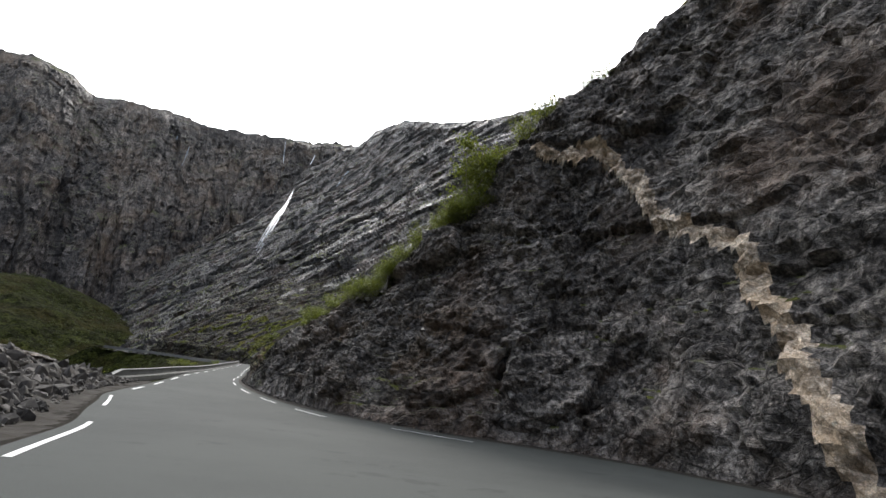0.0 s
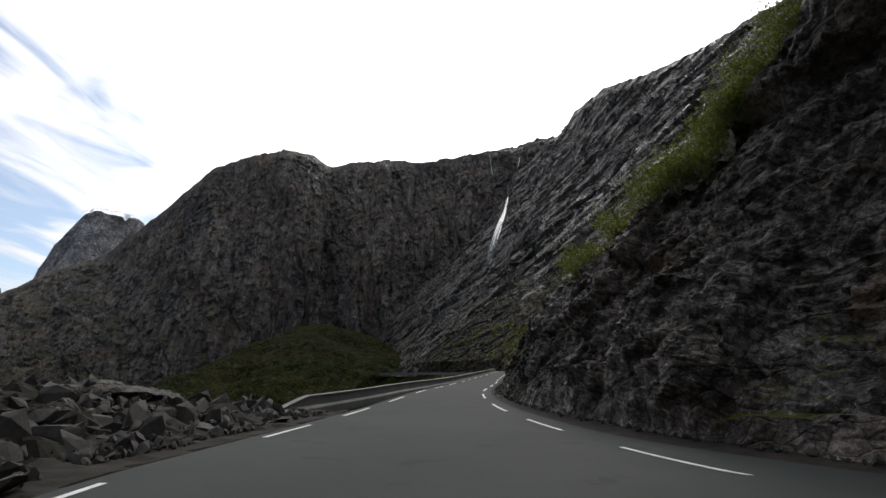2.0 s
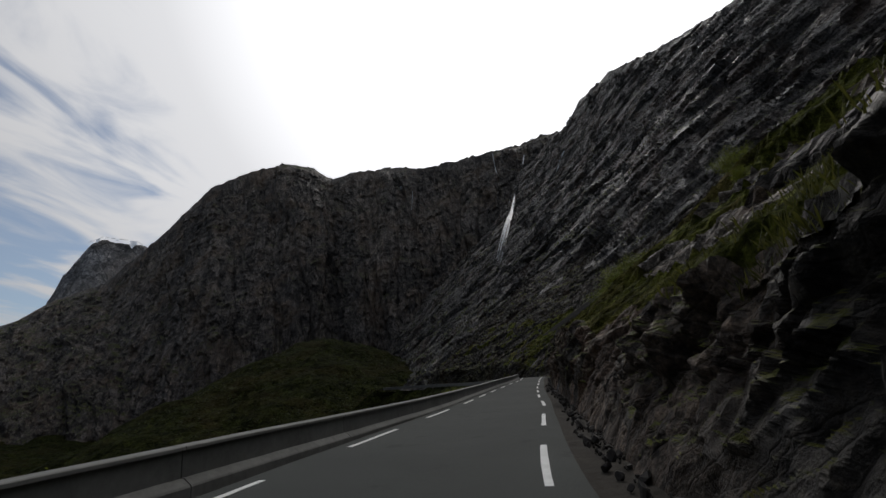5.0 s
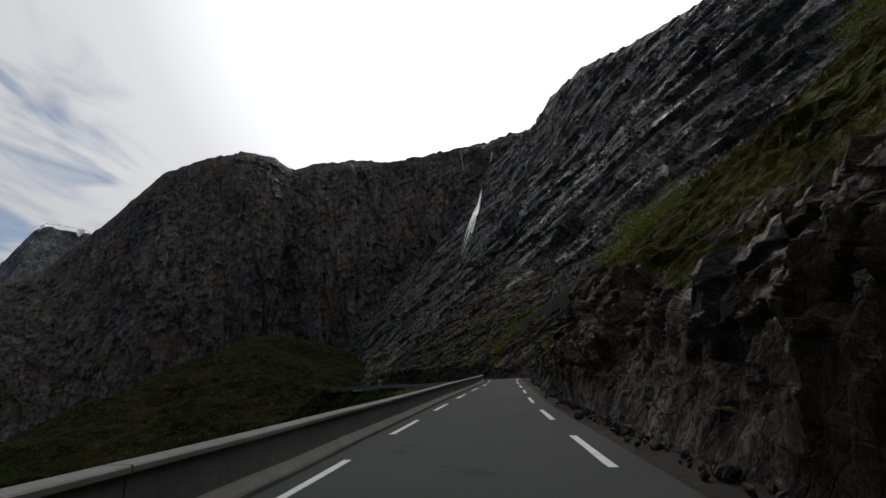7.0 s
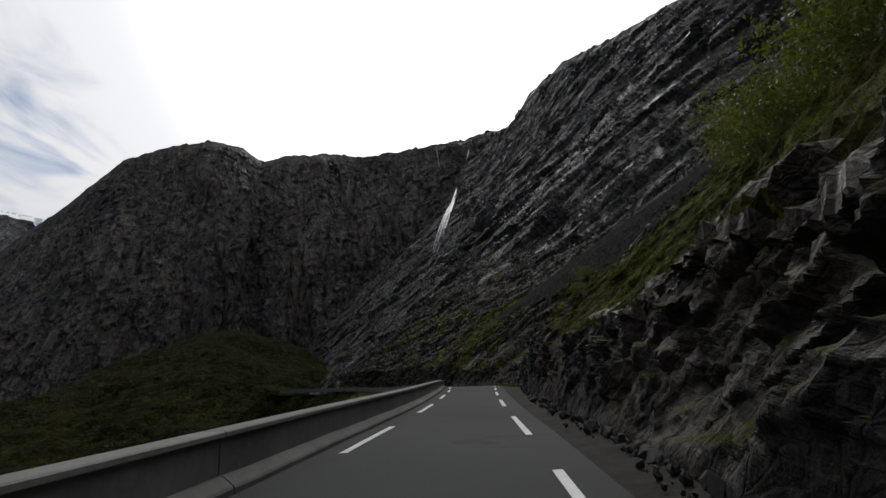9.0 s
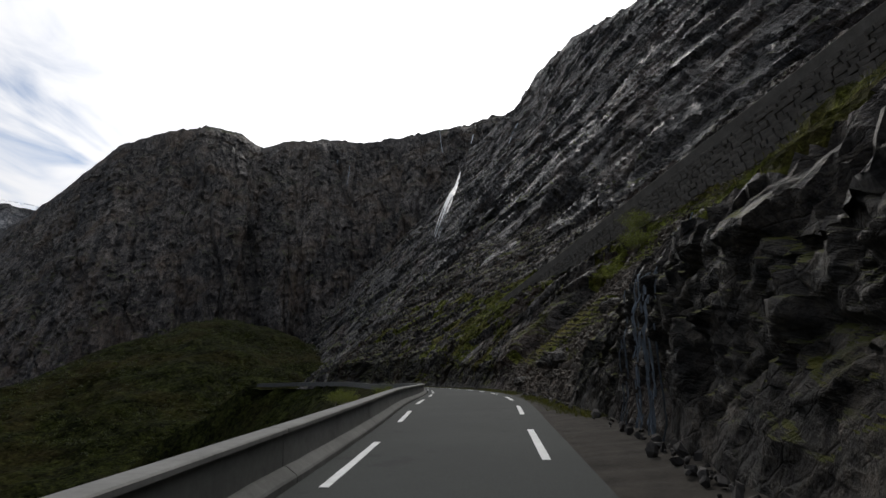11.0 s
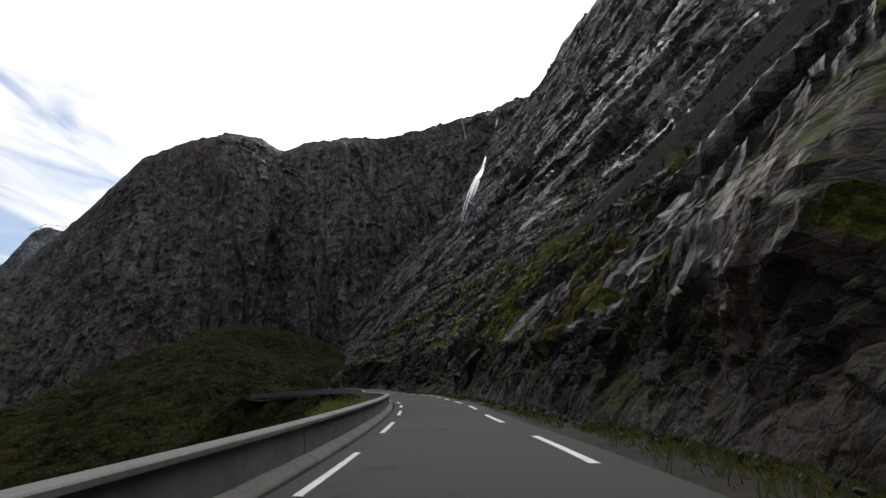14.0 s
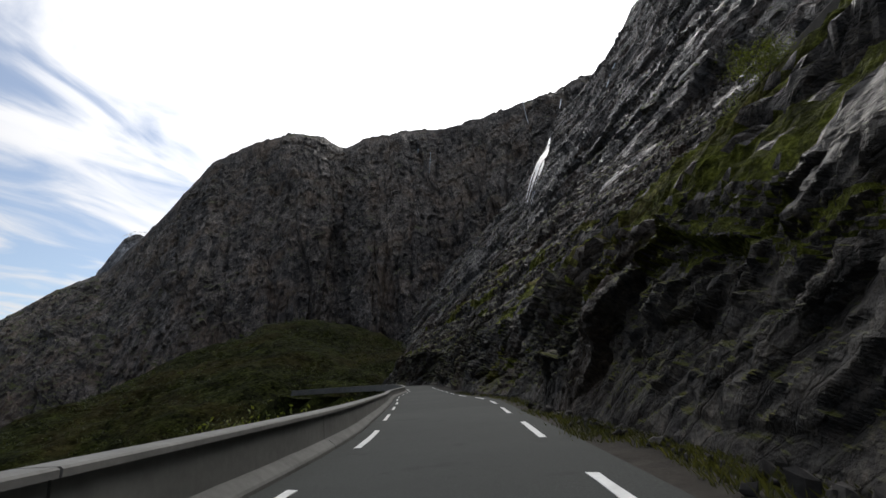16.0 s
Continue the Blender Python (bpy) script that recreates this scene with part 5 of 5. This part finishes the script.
tree = shrub("birch_tree", "slender young birch with a thin open crown against the sky", "tree", 3.6, 2.3, 4200, 47, 0.095, 4, "", 0.15)
plant(tree, [(edge_spot(edge_at(16.0), 0.5), 1.35)], r)
slope = shrub("birch_scrub", "rounded birch scrub growing on the slope above the road", "shrub", 1.6, 2.0, 3200, 53, 0.07, 7, "scrub on the slope")
spots = [(-1, 8.5, 1.3), (0.5, 7.2, 1.1), (2, 9.5, 1.4), (4, 8.0, 1.0), (-4, 9.5, 0.9), (6, 9, 1.1), (50.5, 12, 0.8), (51.5, 10, 0.7), (57, 20, 1.0), (54, 15, 0.8), (-15, 16, 0.8), (-10, 18, 1.0), (-20, 14, 0.6), (62, 8, 0.5), (70, 12, 0.6), (84, 9, 0.6), (90, 12, 0.8)]
plant(slope, [(on_rock(y, o)[0] - np.array([0, 0, 0.1]), s_) for y, o, s_ in spots], r)
valley_bush = shrub("willow_bush", "yellowish green bush on the drop outside the parapet", "shrub", 1.5, 1.8, 2400, 59, 0.07, 6, "bushes outside the parapet")
plant(valley_bush, [((x, y, float(valley_z(np.array(x), np.array(y))) - 0.1), s_) for x, y, s_ in ((-5.2, -57, 1.15), (-5.6, -53, 1.3), (-5.0, -48, 1.1), (-6.5, -44, 1.2), (-5.6, -61, 0.9), (-5.4, -37, 0.9), (-6.2, -30, 1.1), (-33, 118, 1.3), (-30, 108, 1.1), (-38, 128, 1.4), (-26, 100, 0.9), (-16, 80, 0.9))], r)


def turf():
    """Tufts of grass wherever the near rock lies flat enough and along its edge."""
    r = np.random.default_rng(61)
    ni, nj = CUT_P.shape[:2]
    V, Fc = [], []
    patch = fbm(CUT_P.reshape(-1, 3) / 5.0, 3, 211).reshape(ni, nj)
    made = 0
    F, out, base = FRAME
    for _ in range(260000):
        i, j = int(r.integers(ni)), int(r.integers(4, CUT_ROWS + 80))
        if not (-81.5 < F[i, 1] < 112 and F[i, 0] < 24) or CUT_O[i, j] > 26:
            continue
        if F[i, 1] > -67 and r.random() < 0.5:
            continue
        edge = CUT_ROWS - 2 <= j <= CUT_ROWS + 10 and F[i, 1] < -46
        if j < (12 if F[i, 1] > 55 else CUT_ROWS - 4) or CUT_N[i, j, 2] < 0.2 or not (edge or (CUT_T[i, j] and patch[i, j] > -0.35)):
            continue
        p = CUT_P[i, j]
        size = r.uniform(0.06, 0.17) * (1.7 if edge else 1.0 if F[i, 1] < 55 else 0.6)
        for b in range(6):
            a = r.uniform(0, 6.3)
            lean_ = np.array([math.cos(a), math.sin(a), 0]) * size * r.uniform(0.2, 0.8)
            w = np.array([-math.sin(a), math.cos(a), 0]) * size * 0.05
            q = p + np.array([r.normal(0, 0.09), r.normal(0, 0.09), -0.03])
            n0 = len(V)
            V += [q - w, q + w, q + lean_ * 0.5 + np.array([0, 0, size * 0.6]) + w * 0.6, q + lean_ + np.array([0, 0, size * 0.85])]
            Fc += [(n0, n0 + 1, n0 + 2), (n0, n0 + 2, n0 + 3)]
        made += 1
        if made > 30000:
            break
    # and along the verge
    rows = np.where((F[:, 1] > 24) & (F[:, 1] < 110))[0]
    for _ in range(11000):
        i = int(r.choice(rows))
        off = -abs(r.normal(0, 0.4)) + 0.2
        if vnoise(np.array([[F[i, 1] / 2.5, off, 0.0]]), 217)[0] < -0.1 or off < -0.9:
            continue
        p = np.array([F[i, 0] + out[i, 0] * off, F[i, 1] + out[i, 1] * off, base[i] - 0.02])
        size = r.uniform(0.06, 0.19)
        for b in range(4):
            a = r.uniform(0, 6.3)
            lean_ = np.array([math.cos(a), math.sin(a), 0]) * size * r.uniform(0.2, 0.8)
            w = np.array([-math.sin(a), math.cos(a), 0]) * size * 0.06
            q = p + np.array([r.normal(0, 0.07), r.normal(0, 0.07), -0.03])
            n0 = len(V)
            V += [q - w, q + w, q + lean_ * 0.5 + np.array([0, 0, size * 0.6]) + w * 0.6, q + lean_ + np.array([0, 0, size * 0.85])]
            Fc += [(n0, n0 + 1, n0 + 2), (n0, n0 + 2, n0 + 3)]
    me = bpy.data.meshes.new("grass")
    me.from_pydata([tuple(v) for v in V], [], Fc)
    me.materials.append(BLADE)
    return new("grass", me)


tagged(turf(), "yellow-green grass tufts on the ledges and slope", "grass", kind="stuff")


# -- boulders that came to rest on the scree
def scree_boulder(y, off, size, turn, salt, label, stretch):
    p, n = on_rock(y, off)
    ob = boulder(p + np.array([0, 0, 0.25 * size]), size, turn, salt, label, stretch)
    ob["group"] = "boulders on the scree"


scree_boulder(37.4, 1.2, 0.62, 0.4, 31, "long grey boulder resting on the scree above the road", (1.5, 0.8, 0.75))
scree_boulder(35.4, 1.3, 0.55, 1.9, 37, "angular grey boulder resting on the scree above the road", (1.1, 0.9, 0.9))
scree_boulder(42.6, 0.3, 0.5, 0.9, 41, "low pale boulder at the foot of the scree", (1.3, 0.9, 0.7))
scree_boulder(39.5, 5.2, 0.6, 2.4, 43, "broken grey block high on the scree", (1.3, 1.0, 0.8))


# -- low scrub on the green cone across the valley
def far_scrub():
    r = np.random.default_rng(71)
    V, Fc = [], []
    for _ in range(2400):
        x, y = r.uniform(-300, -90), r.uniform(190, 420)
        at = np.array([x, y, float(valley_z(np.array(x), np.array(y)))])
        if at[2] < -35:
            continue
        size = r.uniform(0.5, 1.7)
        for k in range(14):
            c = at + r.normal(0, 0.5, 3) * size * np.array([1, 1, 0.5]) + np.array([0, 0, 0.5 * size])
            u = r.normal(size=3); u /= np.linalg.norm(u)
            w = np.cross(u, r.normal(size=3)); w /= np.linalg.norm(w)
            s_ = 0.26 * size
            n0 = len(V)
            V += [c - u * s_, c + w * s_ * 0.6, c + u * s_, c - w * s_ * 0.6]
            Fc.append((n0, n0 + 1, n0 + 2, n0 + 3))
    me = bpy.data.meshes.new("scrub")
    me.from_pydata([tuple(v) for v in V], [], Fc)
    me.materials.append(SCRUB)
    return new("scrub", me)


SCRUB = leaf_material("far_scrub", (0.014, 0.019, 0.004), (0.060, 0.072, 0.012), 0.05)
tagged(far_scrub(), "low dark green scrub on the cone across the valley", "scrub", kind="stuff")


# -- a pale smooth slab with lines painted on it
def painted_slab():
    root = thing("painted_slab", "pale smooth rock slab with two lines of dark painted writing", "rock", (0, 0, 0))
    p = np.array([-2.75, 72.45, 8.26])
    out = Vector(PLANE_N)
    u = Vector((0.83, -0.31, 0.45)); u = (u - out * u.dot(out)).normalized()
    up = out.cross(u) * (1 if out.cross(u).z > 0 else -1)
    # it lies on the rock
    near = CUT_P.reshape(-1, 3) - p
    near = near[np.linalg.norm(near - np.outer(near @ PLANE_N, PLANE_N), axis=1) < 0.6]
    near = near[abs(near @ PLANE_N) < 1.5]
    p = p + PLANE_N * float(np.clip(np.percentile(near @ PLANE_N, 85), -0.5, 0.7))
    frame_ = Matrix((u, up, out)).transposed().to_4x4()
    frame_.translation = Vector(p) + out * 0.05
    bm = bmesh.new()
    bmesh.ops.create_grid(bm, x_segments=28, y_segments=14, size=1.0)
    r = np.random.default_rng(83)
    co = np.array([v.co for v in bm.verts])
    wob = fbm(co * 1.7, 3, 191)
    for v, w in zip(bm.verts, wob):
        e = max(abs(v.co.x), abs(v.co.y))
        v.co = Vector((v.co.x * 0.80 + 0.10 * w, v.co.y * 0.42 + 0.08 * w, 0.02 * w - 0.55 * max(0, e - 0.86) / 0.14))
    bm.transform(frame_)
    part("slab", bm, ROCK_SMOOTH, root)
    for row, (y, x0, words) in enumerate(((0.16, -0.62, (0.14, 0.09, 0.12, 0.28, 0.24)), (-0.10, -0.45, (0.34, 0.12, 0.20)))):
        x = x0
        for w in words:
            tall = r.uniform(0.07, 0.11)
            bar = bmesh.new()
            bmesh.ops.create_cube(bar, size=1.0)
            bar.transform(frame_ @ Matrix.Translation((x + w / 2, y + r.uniform(-0.02, 0.02), 0.035)) @ Matrix.Diagonal((w, tall * 0.45, 0.01, 1)))
            part("painted_bar", bar, DARK_PAINT, root, "dark faded paint")
            x += w + 0.07


ROCK_SMOOTH = plain_material("smooth_slab", (0.042, 0.038, 0.033), (0.095, 0.087, 0.076), 1.6, 0.85, 0.02, spec=0.15)
DARK_PAINT = plain_material("dark_paint", (0.012, 0.012, 0.013), (0.03, 0.03, 0.032), 6.0, 0.6, 0.002)
painted_slab()
